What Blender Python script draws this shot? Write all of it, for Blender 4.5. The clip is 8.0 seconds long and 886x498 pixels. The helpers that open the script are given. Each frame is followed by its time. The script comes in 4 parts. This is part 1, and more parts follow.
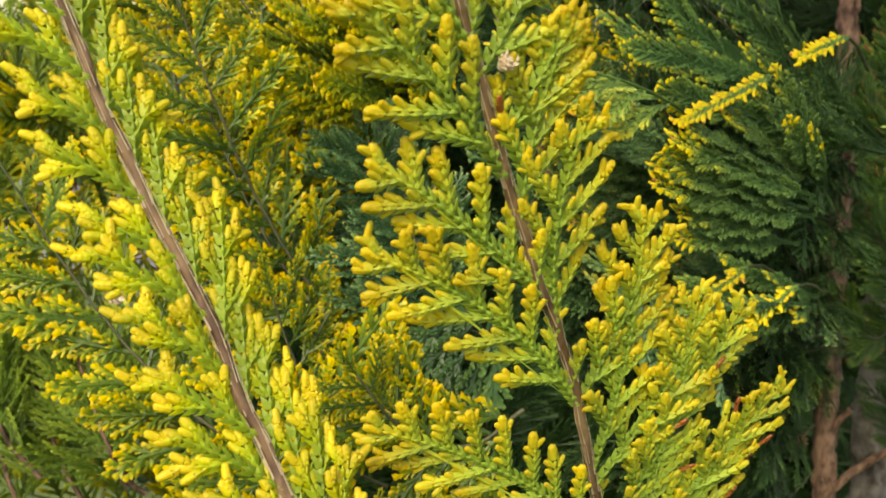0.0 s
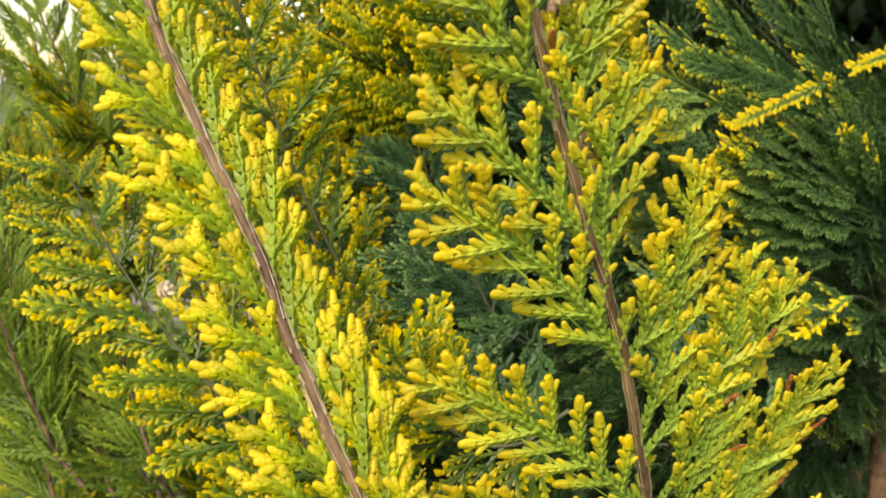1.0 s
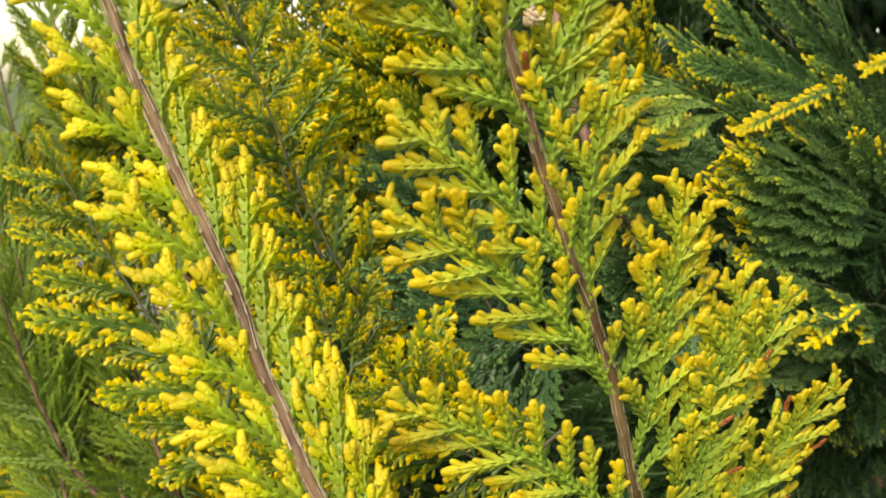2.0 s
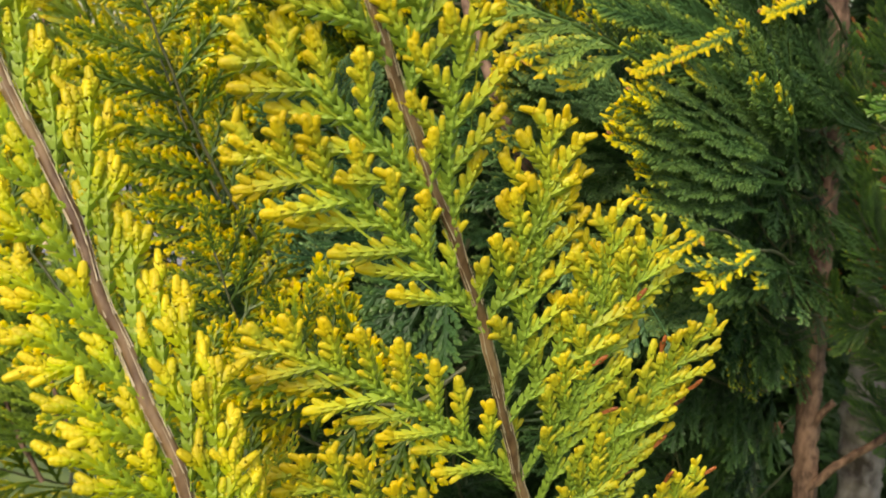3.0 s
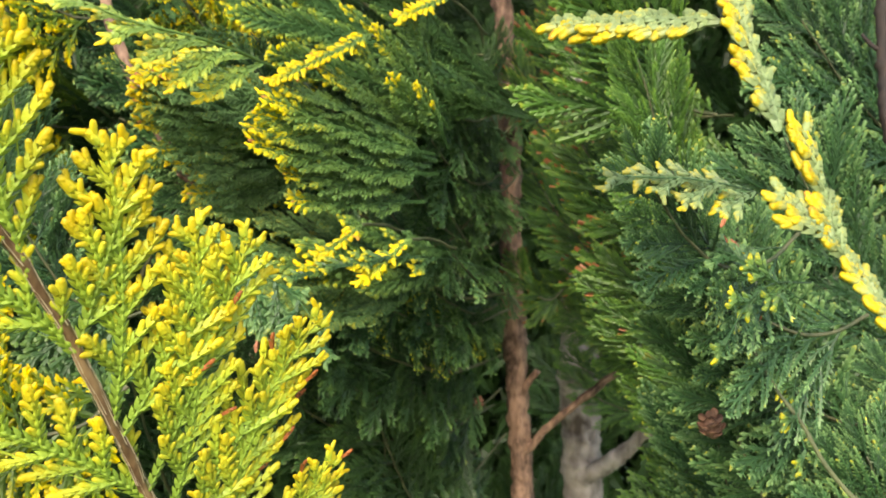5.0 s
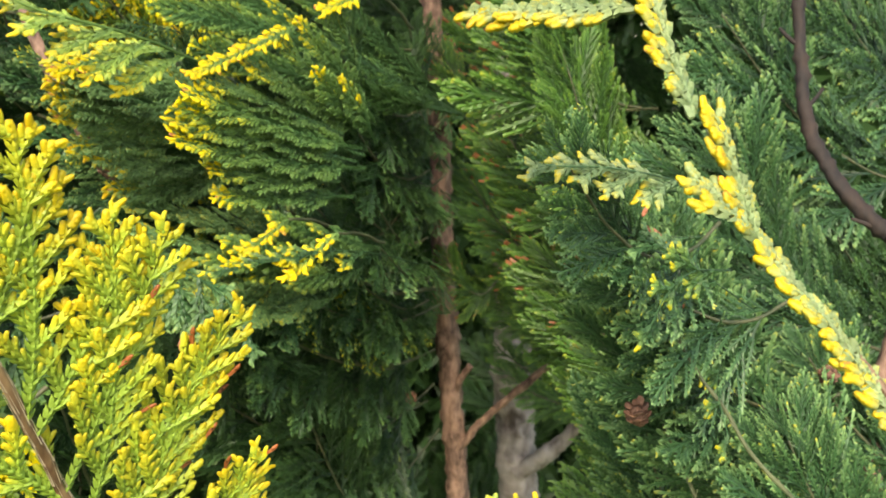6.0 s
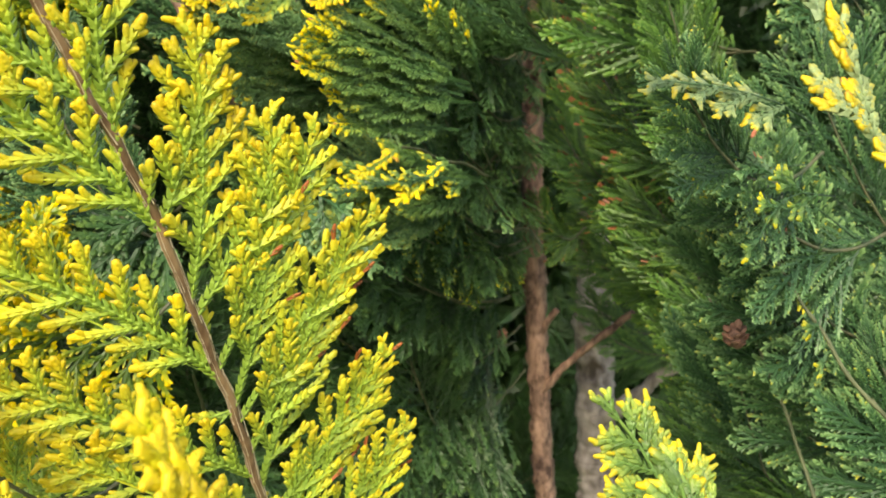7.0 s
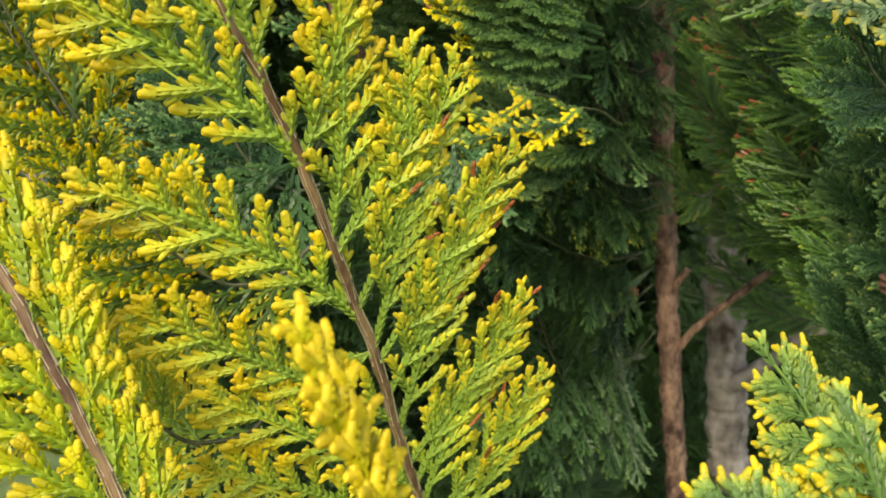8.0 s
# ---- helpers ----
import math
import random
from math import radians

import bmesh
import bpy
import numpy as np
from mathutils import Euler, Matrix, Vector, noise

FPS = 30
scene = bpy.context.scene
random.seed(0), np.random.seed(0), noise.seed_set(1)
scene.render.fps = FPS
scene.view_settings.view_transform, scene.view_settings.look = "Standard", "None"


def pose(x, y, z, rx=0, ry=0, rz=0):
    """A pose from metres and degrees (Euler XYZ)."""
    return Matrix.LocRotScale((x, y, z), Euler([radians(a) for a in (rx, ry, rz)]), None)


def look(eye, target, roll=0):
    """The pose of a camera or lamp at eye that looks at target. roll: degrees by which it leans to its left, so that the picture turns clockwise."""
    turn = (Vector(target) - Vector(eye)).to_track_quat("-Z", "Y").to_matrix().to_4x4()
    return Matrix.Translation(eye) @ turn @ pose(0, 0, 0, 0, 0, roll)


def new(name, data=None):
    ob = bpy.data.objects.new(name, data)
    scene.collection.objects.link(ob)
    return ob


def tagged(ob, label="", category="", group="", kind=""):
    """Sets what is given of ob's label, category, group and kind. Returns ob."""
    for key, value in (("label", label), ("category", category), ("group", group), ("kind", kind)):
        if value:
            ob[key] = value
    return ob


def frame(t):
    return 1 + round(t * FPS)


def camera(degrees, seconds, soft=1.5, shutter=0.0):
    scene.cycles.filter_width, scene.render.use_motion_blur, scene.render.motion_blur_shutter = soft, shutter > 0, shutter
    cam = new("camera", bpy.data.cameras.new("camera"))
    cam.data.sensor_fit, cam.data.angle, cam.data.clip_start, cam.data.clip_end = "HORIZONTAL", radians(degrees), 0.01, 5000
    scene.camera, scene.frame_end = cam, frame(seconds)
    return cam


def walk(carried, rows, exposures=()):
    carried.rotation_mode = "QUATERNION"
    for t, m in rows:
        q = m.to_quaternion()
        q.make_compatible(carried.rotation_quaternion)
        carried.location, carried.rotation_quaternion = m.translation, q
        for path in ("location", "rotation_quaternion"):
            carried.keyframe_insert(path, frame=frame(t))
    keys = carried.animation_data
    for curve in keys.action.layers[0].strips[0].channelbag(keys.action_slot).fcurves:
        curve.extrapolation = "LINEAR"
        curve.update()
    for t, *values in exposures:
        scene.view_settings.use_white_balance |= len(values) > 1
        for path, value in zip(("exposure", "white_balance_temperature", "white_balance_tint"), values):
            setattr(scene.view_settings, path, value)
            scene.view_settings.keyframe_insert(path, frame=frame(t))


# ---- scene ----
# ---- camera ----
cam = camera(47.0, 8.0, 1.7)
cam.data.dof.use_dof = True
cam.data.dof.focus_distance, cam.data.dof.aperture_fstop = 0.255, 46.0
ROWS = [
    (0, 0, 0, 1.2, 78.12, -1.228, 0.258),
    (0.5, 0.01472, -0.01201, 1.18033, 81.089, -2.469, 3.036),
    (1, 0.00037, -0.0039, 1.17696, 81.494, -2.094, 3.081),
    (1.5, 0.00873, 0.0002, 1.18952, 80.571, -1.261, 4.033),
    (1.7, 0.00904, -2e-05, 1.18205, 81.644, -1.342, 4.582),
    (2.8, 0.02016, 0.01561, 1.18512, 78.565, -2.425, 3.422),
    (3, 0.02458, 0.01056, 1.17781, 78.584, -2.518, 1.178),
    (3.5, 0.03051, 0.00737, 1.17169, 78.038, -1.563, -4.438),
    (4, 0.0367, 0.00693, 1.17371, 79.046, 1.205, -8.482),
    (4.5, 0.0398, 0.00391, 1.16988, 79.035, -0, -11.56),
    (5, 0.06222, -0.00408, 1.18109, 78.908, 0.697, -12.978),
    (5.2, 0.06781, -0.00147, 1.18279, 78.487, 0.98, -13.745),
    (6.3, 0.06503, -0.00868, 1.17541, 78.88, 0.596, -17.008),
    (6.5, 0.06582, -0.0135, 1.1727, 77.647, 1.065, -15.776),
    (7, 0.04599, -0.02177, 1.16698, 76.979, 0.345, -12.532),
    (7.5, 0.03944, -0.01542, 1.16351, 76.637, 0.614, -10.179),
    (8, 0.04063, -0.01535, 1.15678, 75.52, 2.201, -6.188),
]
walk(cam, [(t, pose(x, y, z, a, b, c)) for t, x, y, z, a, b, c in ROWS], [
    (0.0, 1.05, 8700.0, 11.0), (0.5, 1.08, 8700.0, 11.0), (1.0, 1.15, 8700.0, 12.0), (1.5, 1.17, 8700.0, 12.0), (3.0, 1.04, 8400.0, 10.0), (3.5, 1.36, 7950.0, 10.0), (4.0, 1.66, 7900.0, 10.0),
    (4.5, 1.66, 8000.0, 11.0), (5.0, 1.77, 8000.0, 12.0), (6.5, 1.77, 8000.0, 12.0), (7.0, 1.70, 8100.0, 12.0), (7.5, 1.48, 8100.0, 10.0), (8.0, 1.28, 8200.0, 10.0)])

# ---- world and sun: a bright, thinly clouded sky ----
SUN_HEIGHT, SUN_TURN = 44.0, 200.0
world = bpy.data.worlds.new("sky")
scene.world = world
world.use_nodes = True
sky = world.node_tree.nodes.new("ShaderNodeTexSky")
sky.sky_type, sky.sun_disc = "NISHITA", False
sky.sun_elevation, sky.sun_rotation = radians(SUN_HEIGHT), radians(SUN_TURN)
sky.air_density, sky.dust_density, sky.ozone_density = 1.0, 1.5, 1.0
back = world.node_tree.nodes["Background"]
back.inputs["Strength"].default_value = 0.15
world.node_tree.links.new(sky.outputs[0], back.inputs[0])
sun_data = bpy.data.lights.new("sun", "SUN")
sun_data.energy, sun_data.angle, sun_data.color = 1.5, radians(12), (1.0, 0.95, 0.87)
sun = new("sun", sun_data)
sun.matrix_world = look((0, 0, 5), (0.35 * math.cos(radians(SUN_HEIGHT)) * 5 + 0, math.cos(radians(SUN_HEIGHT)) * 5, 5 - 5 * math.sin(radians(SUN_HEIGHT))))


# ---- materials ----
def material(name):
    m = bpy.data.materials.new(name)
    m.use_nodes = True
    return m, m.node_tree.nodes, m.node_tree.links, m.node_tree.nodes["Principled BSDF"]


def leaf(name, ramp, rough=0.43, shift=0.06, through_light=0.25):
    """Scale leaves: the colour runs along each shoot from old to new growth, with blotches and a little glow-through;
    some ramps also hold highlights or light.
    """
    m, nodes, links, bsdf = material(name)
    age = nodes.new("ShaderNodeAttribute")
    age.attribute_name = "age"
    coarse = nodes.new("ShaderNodeTexNoise")
    coarse.inputs["Scale"].default_value, coarse.inputs["Detail"].default_value = 90.0, 2.0
    fine = nodes.new("ShaderNodeTexNoise")
    fine.inputs["Scale"].default_value, fine.inputs["Detail"].default_value = 1400.0, 2.0
    where = nodes.new("ShaderNodeNewGeometry")
    for n in (coarse, fine):
        links.new(where.outputs["Position"], n.inputs["Vector"])
    mix = nodes.new("ShaderNodeMath")
    mix.operation = "MULTIPLY_ADD"
    links.new(coarse.outputs["Fac"], mix.inputs[0])
    mix.inputs[1].default_value = shift * 4
    links.new(age.outputs["Fac"], mix.inputs[2])
    mix2 = nodes.new("ShaderNodeMath")
    mix2.operation = "MULTIPLY_ADD"
    links.new(fine.outputs["Fac"], mix2.inputs[0])
    mix2.inputs[1].default_value = shift * 2
    links.new(mix.outputs[0], mix2.inputs[2])
    less = nodes.new("ShaderNodeMath")
    less.operation = "SUBTRACT"
    links.new(mix2.outputs[0], less.inputs[0])
    less.inputs[1].default_value = shift * 3
    cr = nodes.new("ShaderNodeValToRGB")
    while len(cr.color_ramp.elements) < len(ramp):
        cr.color_ramp.elements.new(0.5)
    for e, (p, c) in zip(cr.color_ramp.elements, ramp):
        e.position, e.color = p, (*c, 1)
    links.new(less.outputs[0], cr.inputs[0])
    info = nodes.new("ShaderNodeObjectInfo")
    hsv = nodes.new("ShaderNodeHueSaturation")
    val = nodes.new("ShaderNodeMapRange")
    val.inputs["To Min"].default_value, val.inputs["To Max"].default_value = 0.8, 1.15
    links.new(info.outputs["Random"], val.inputs["Value"])
    links.new(val.outputs[0], hsv.inputs["Value"])
    links.new(cr.outputs[0], hsv.inputs["Color"])
    links.new(hsv.outputs[0], bsdf.inputs["Base Color"])
    bsdf.inputs["Roughness"].default_value = rough
    bsdf.inputs["Specular IOR Level"].default_value = 0.4
    bump = nodes.new("ShaderNodeBump")
    bump.inputs["Strength"].default_value, bump.inputs["Distance"].default_value = 0.35, 0.0003
    links.new(fine.outputs["Fac"], bump.inputs["Height"])
    links.new(bump.outputs[0], bsdf.inputs["Normal"])
    glow = nodes.new("ShaderNodeBsdfTranslucent")
    links.new(hsv.outputs[0], glow.inputs["Color"])
    both = nodes.new("ShaderNodeMixShader")
    both.inputs[0].default_value = through_light
    links.new(bsdf.outputs[0], both.inputs[1])
    links.new(glow.outputs[0], both.inputs[2])
    links.new(both.outputs[0], nodes["Material Output"].inputs["Surface"])
    return m


def bark(name, dark, pale, scale=300.0, rough=0.75, depth=0.0005, streak=0.3):
    """Bark with lengthwise streaks, pale flakes and relief."""
    m, nodes, links, bsdf = material(name)
    where = nodes.new("ShaderNodeNewGeometry")
    stretch = nodes.new("ShaderNodeMapping")
    stretch.inputs["Scale"].default_value = (1, 1, streak)
    links.new(where.outputs["Position"], stretch.inputs["Vector"])
    a = nodes.new("ShaderNodeTexNoise")
    a.inputs["Scale"].default_value, a.inputs["Detail"].default_value = scale, 4.0
    b = nodes.new("ShaderNodeTexNoise")
    b.inputs["Scale"].default_value, b.inputs["Detail"].default_value = scale * 0.22, 3.0
    for n in (a, b):
        links.new(stretch.outputs[0], n.inputs["Vector"])
    add = nodes.new("ShaderNodeMath")
    add.operation = "ADD"
    links.new(a.outputs["Fac"], add.inputs[0])
    links.new(b.outputs["Fac"], add.inputs[1])
    cr = nodes.new("ShaderNodeValToRGB")
    cr.color_ramp.elements[0].color, cr.color_ramp.elements[1].color = (*dark, 1), (*pale, 1)
    half = nodes.new("ShaderNodeMath")
    half.operation = "MULTIPLY"
    half.inputs[1].default_value = 0.5
    links.new(add.outputs[0], half.inputs[0])
    cr.color_ramp.elements[0].position, cr.color_ramp.elements[1].position = 0.39, 0.62
    links.new(half.outputs[0], cr.inputs[0])
    kind = nodes.new("ShaderNodeAttribute")
    kind.attribute_name = "age"
    above = nodes.new("ShaderNodeMath")
    above.operation = "GREATER_THAN"
    above.inputs[1].default_value = 1.5
    links.new(kind.outputs["Fac"], above.inputs[0])
    scar = nodes.new("ShaderNodeMix")
    scar.data_type = "RGBA"
    links.new(above.outputs[0], scar.inputs["Factor"])
    links.new(cr.outputs[0], scar.inputs["A"])
    scar.inputs["B"].default_value = (0.40, 0.33, 0.23, 1)
    links.new(scar.outputs["Result"], bsdf.inputs["Base Color"])
    bsdf.inputs["Roughness"].default_value = rough
    bump = nodes.new("ShaderNodeBump")
    bump.inputs["Strength"].default_value, bump.inputs["Distance"].default_value = 0.6, depth
    links.new(add.outputs[0], bump.inputs["Height"])
    links.new(bump.outputs[0], bsdf.inputs["Normal"])
    return m


GOLD = leaf("golden_scale_leaves", [(0.0, (0.19, 0.32, 0.050)), (0.35, (0.29, 0.41, 0.046)), (0.57, (0.49, 0.52, 0.042)), (0.75, (0.60, 0.48, 0.020)), (0.95, (0.64, 0.435, 0.014)), (1.0, (0.34, 0.105, 0.030))])
PALE = leaf("pale_golden_scale_leaves", [(0.0, (0.20, 0.32, 0.03)), (0.3, (0.33, 0.45, 0.03)), (0.5, (0.50, 0.54, 0.018)), (0.75, (0.72, 0.60, 0.030)), (0.95, (0.74, 0.57, 0.04)), (1.0, (0.30, 0.10, 0.05))], through_light=0.35)
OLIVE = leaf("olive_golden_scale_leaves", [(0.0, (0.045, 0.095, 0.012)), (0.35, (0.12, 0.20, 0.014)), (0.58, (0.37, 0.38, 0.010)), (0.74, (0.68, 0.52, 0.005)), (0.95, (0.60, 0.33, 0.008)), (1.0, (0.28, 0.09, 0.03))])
DARK = leaf("dark_green_scale_leaves", [(0.0, (0.013, 0.043, 0.015)), (0.5, (0.047, 0.117, 0.034)), (0.70, (0.135, 0.24, 0.050)), (0.80, (0.55, 0.50, 0.014)), (0.96, (0.76, 0.57, 0.010)), (1.0, (0.36, 0.14, 0.05))])
FRESH = leaf("fresh_green_scale_leaves", [(0.0, (0.018, 0.056, 0.014)), (0.5, (0.055, 0.140, 0.022)), (0.72, (0.108, 0.225, 0.036)), (0.84, (0.40, 0.42, 0.03)), (0.95, (0.60, 0.40, 0.02)), (1.0, (0.27, 0.105, 0.040))])
# green of the distant branches, paled to carry the sky's light on them
LIGHT = leaf("sky_lit_green_scale_leaves", [(0.0, (0.08, 0.15, 0.025)), (0.5, (0.18, 0.29, 0.035)), (0.72, (0.34, 0.43, 0.045)), (0.85, (0.50, 0.48, 0.02)), (1.0, (0.60, 0.50, 0.02))])
# dark 0.0 and pale 0.70 stops paint highlights along the leaf ridges
BLUE = leaf("blue_green_scale_leaves", [(0.0, (0.012, 0.042, 0.017)), (0.5, (0.044, 0.122, 0.040)), (0.70, (0.17, 0.31, 0.11)), (0.80, (0.57, 0.49, 0.02)), (0.93, (0.70, 0.50, 0.006)), (1.0, (0.40, 0.15, 0.08))])
LIME = leaf("bright_green_scale_leaves", [(0.0, (0.06, 0.135, 0.035)), (0.45, (0.125, 0.235, 0.052)), (0.68, (0.25, 0.36, 0.06)), (0.82, (0.64, 0.52, 0.02)), (0.95, (0.70, 0.50, 0.014)), (1.0, (0.40, 0.15, 0.08))])
# lighter copy of BLUE: the edge light on upturned sprigs is in its greens
BLUE_LIT = leaf("edge_lit_blue_green_scale_leaves", [(0.0, (0.08, 0.15, 0.07)), (0.5, (0.15, 0.24, 0.11)), (0.70, (0.27, 0.35, 0.14)), (0.82, (0.56, 0.47, 0.03)), (0.95, (0.66, 0.47, 0.015)), (1.0, (0.40, 0.15, 0.08))])
TWIG = bark("young_brown_twig_bark", (0.070, 0.034, 0.016), (0.215, 0.135, 0.068), 420.0, 0.5, 0.0003)
# thin greenish twigs, with the shade among the foliage put into the colour
SHADED_TWIG = bark("shaded_greenish_twig_bark", (0.028, 0.042, 0.016), (0.085, 0.085, 0.04), 500.0, 0.6, 0.0003)
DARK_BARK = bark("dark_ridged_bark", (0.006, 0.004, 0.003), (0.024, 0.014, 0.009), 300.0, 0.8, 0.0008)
TRUNK = bark("flaking_brown_bark", (0.026, 0.011, 0.007), (0.25, 0.155, 0.108), 230.0, 0.85, 0.0035, 0.55)
GREEN_STEM = bark("grey_green_stem_bark", (0.028, 0.040, 0.014), (0.085, 0.100, 0.042), 260.0, 0.75, 0.0006)
GREY = bark("grey_weathered_bark", (0.06, 0.045, 0.036), (0.36, 0.32, 0.285), 90.0, 0.9, 0.002, 0.6)


# ---- mesh helpers ----
RIGHT_LEAF = [[0, 2, 3, 4], [4, 3, 6], [1, 5, 3, 2], [5, 6, 3], [0, 4, 5, 1], [4, 6, 5]]
LEFT_LEAF = [[{2: 7, 3: 8, 4: 9, 5: 10, 6: 11}.get(i, i) for i in f][::-1] for f in RIGHT_LEAF]
FACE_LEAVES = [[0, 13, 15], [13, 14, 15], [14, 12, 15], [12, 0, 15], [1, 19, 17], [17, 19, 18], [18, 19, 16], [16, 19, 1]]
WHORL = np.array(RIGHT_LEAF + LEFT_LEAF + FACE_LEAVES, dtype=object)


def whorl_points():
    """One pair of keeled side leaves and one pair of flat face leaves: along, across and off the shoot."""
    half = [(0, 0.62, 0), (0.55, 1.0, 0.1), (0.62, 0.38, 0.95), (0.62, 0.38, -0.95), (1.14, 1.14, 0)]
    face = [(0.45, -0.42, 1.05), (0.45, 0.42, 1.05), (1.02, 0, 1.1), (0.5, 0, 1.5)]
    pts = [(0, 0, 1), (0, 0, -1)] + half + [(x, -y, z) for x, y, z in half] + face + [(x, y, -z) for x, y, z in face]
    return np.array(pts, float)


LEAVES = whorl_points()
BUD = LEAVES * np.array([1, 1, 1.15])
BUD[[6, 11], 1] *= 0.78
BUD[[4, 5, 9, 10], 1] *= 1.05


class Build:
    """Gathers shoots into one mesh, with the age of the growth at every corner."""

    def __init__(self):
        self.v, self.f, self.a, self.n, self.soft = [], [], [], 0, []

    def rings(self, centres, side, up, wide, thick, ages, m, soft=True):
        k = len(centres)
        ang = np.arange(m) * (2 * np.pi / m)
        c, s = np.cos(ang), np.sin(ang)
        ring = centres[:, None, :] + (wide[:, None] * c)[:, :, None] * side[:, None, :] + (thick[:, None] * s)[:, :, None] * up[:, None, :]
        self.v.append(ring.reshape(-1, 3))
        self.a.append(np.repeat(ages, m))
        i = (np.arange(k - 1)[:, None] * m + np.arange(m)[None, :]).ravel() + self.n
        j = (np.arange(k - 1)[:, None] * m + (np.arange(m)[None, :] + 1) % m).ravel() + self.n
        new_faces = np.stack([i, j, j + m, i + m], 1).tolist()
        new_faces.append((np.arange(m) + self.n + (k - 1) * m).tolist())
        self.f += new_faces
        self.soft += [soft] * len(new_faces)
        self.n += k * m
        return self.n - k * m

    def whorls(self, c, h, s, u, long, wide, thick, ages, leaves=LEAVES, soft=False):
        """Overlapping leaf pairs, one for each centre."""
        k = len(c)
        pts = c[:, None, :] + (leaves[None, :, 0, None] * long) * h[:, None, :] + leaves[None, :, 1, None] * wide[:, None, None] * s[:, None, :] + leaves[None, :, 2, None] * thick[:, None, None] * u[:, None, :]
        self.v.append(pts.reshape(-1, 3))
        grown = np.clip(LEAVES[:, 0], 0, 1) * 0.06
        self.a.append((ages[:, None] + grown[None, :]).ravel())
        for i in range(k):
            o = self.n + i * 20
            self.f += [[o + q for q in f] for f in WHORL]
            self.soft += [soft] * len(WHORL)
            if i:
                self.f.append([o - 20, o - 19, o])
                self.soft.append(False)
        self.n += k * 20
        return self.n - k * 20

    def tie(self, a, b):
        """Grows the shoot that starts at corner b out of the one at corner a."""
        self.f.append([a, b, b + 1])
        self.soft.append(False)

    def sliver(self, p, q, off, wide, age):
        """A thin raised strip from p to q."""
        side = unit(np.cross(q - p, off))
        self.v.append(np.array([p - side * wide, p + side * wide, q + off * 0.3, p + off]))
        self.a.append(np.full(4, age))
        n = self.n
        self.f += [[n, n + 2, n + 3], [n + 1, n + 3, n + 2], [n, n + 3, n + 1]]
        self.soft += [False] * 3
        self.n += 4

    def mesh(self, name, mat, shift=None):
        me = bpy.data.meshes.new(name)
        v = np.concatenate(self.v)
        if shift is not None:
            v = v - np.array(shift)
        me.from_pydata(v.tolist(), [], self.f)
        at = me.attributes.new("age", "FLOAT", "POINT")
        at.data.foreach_set("value", np.concatenate(self.a).astype(np.float32))
        me.polygons.foreach_set("use_smooth", np.array(self.soft, dtype=bool))
        me.materials.append(mat)
        return me


def unit(v):
    return v / max(np.linalg.norm(v), 1e-12)


def curve_points(p0, way, turn_axis, length, turn, steps):
    """Centres and headings of a shoot that turns evenly by turn degrees about turn_axis."""
    s = np.linspace(0, 1, steps)
    a = np.radians(turn) * s
    other = np.cross(turn_axis, way)
    head = np.cos(a)[:, None] * way + np.sin(a)[:, None] * other
    mid = (head[1:] + head[:-1]) / 2
    pts = np.vstack([p0, p0 + np.cumsum(mid * (length / (steps - 1)), axis=0)])
    return pts, head


def at_share(pts, head, s):
    x = s * (len(pts) - 1)
    i = min(int(x), len(pts) - 2)
    w = x - i
    return pts[i] * (1 - w) + pts[i + 1] * w, unit(head[i] * (1 - w) + head[i + 1] * w)


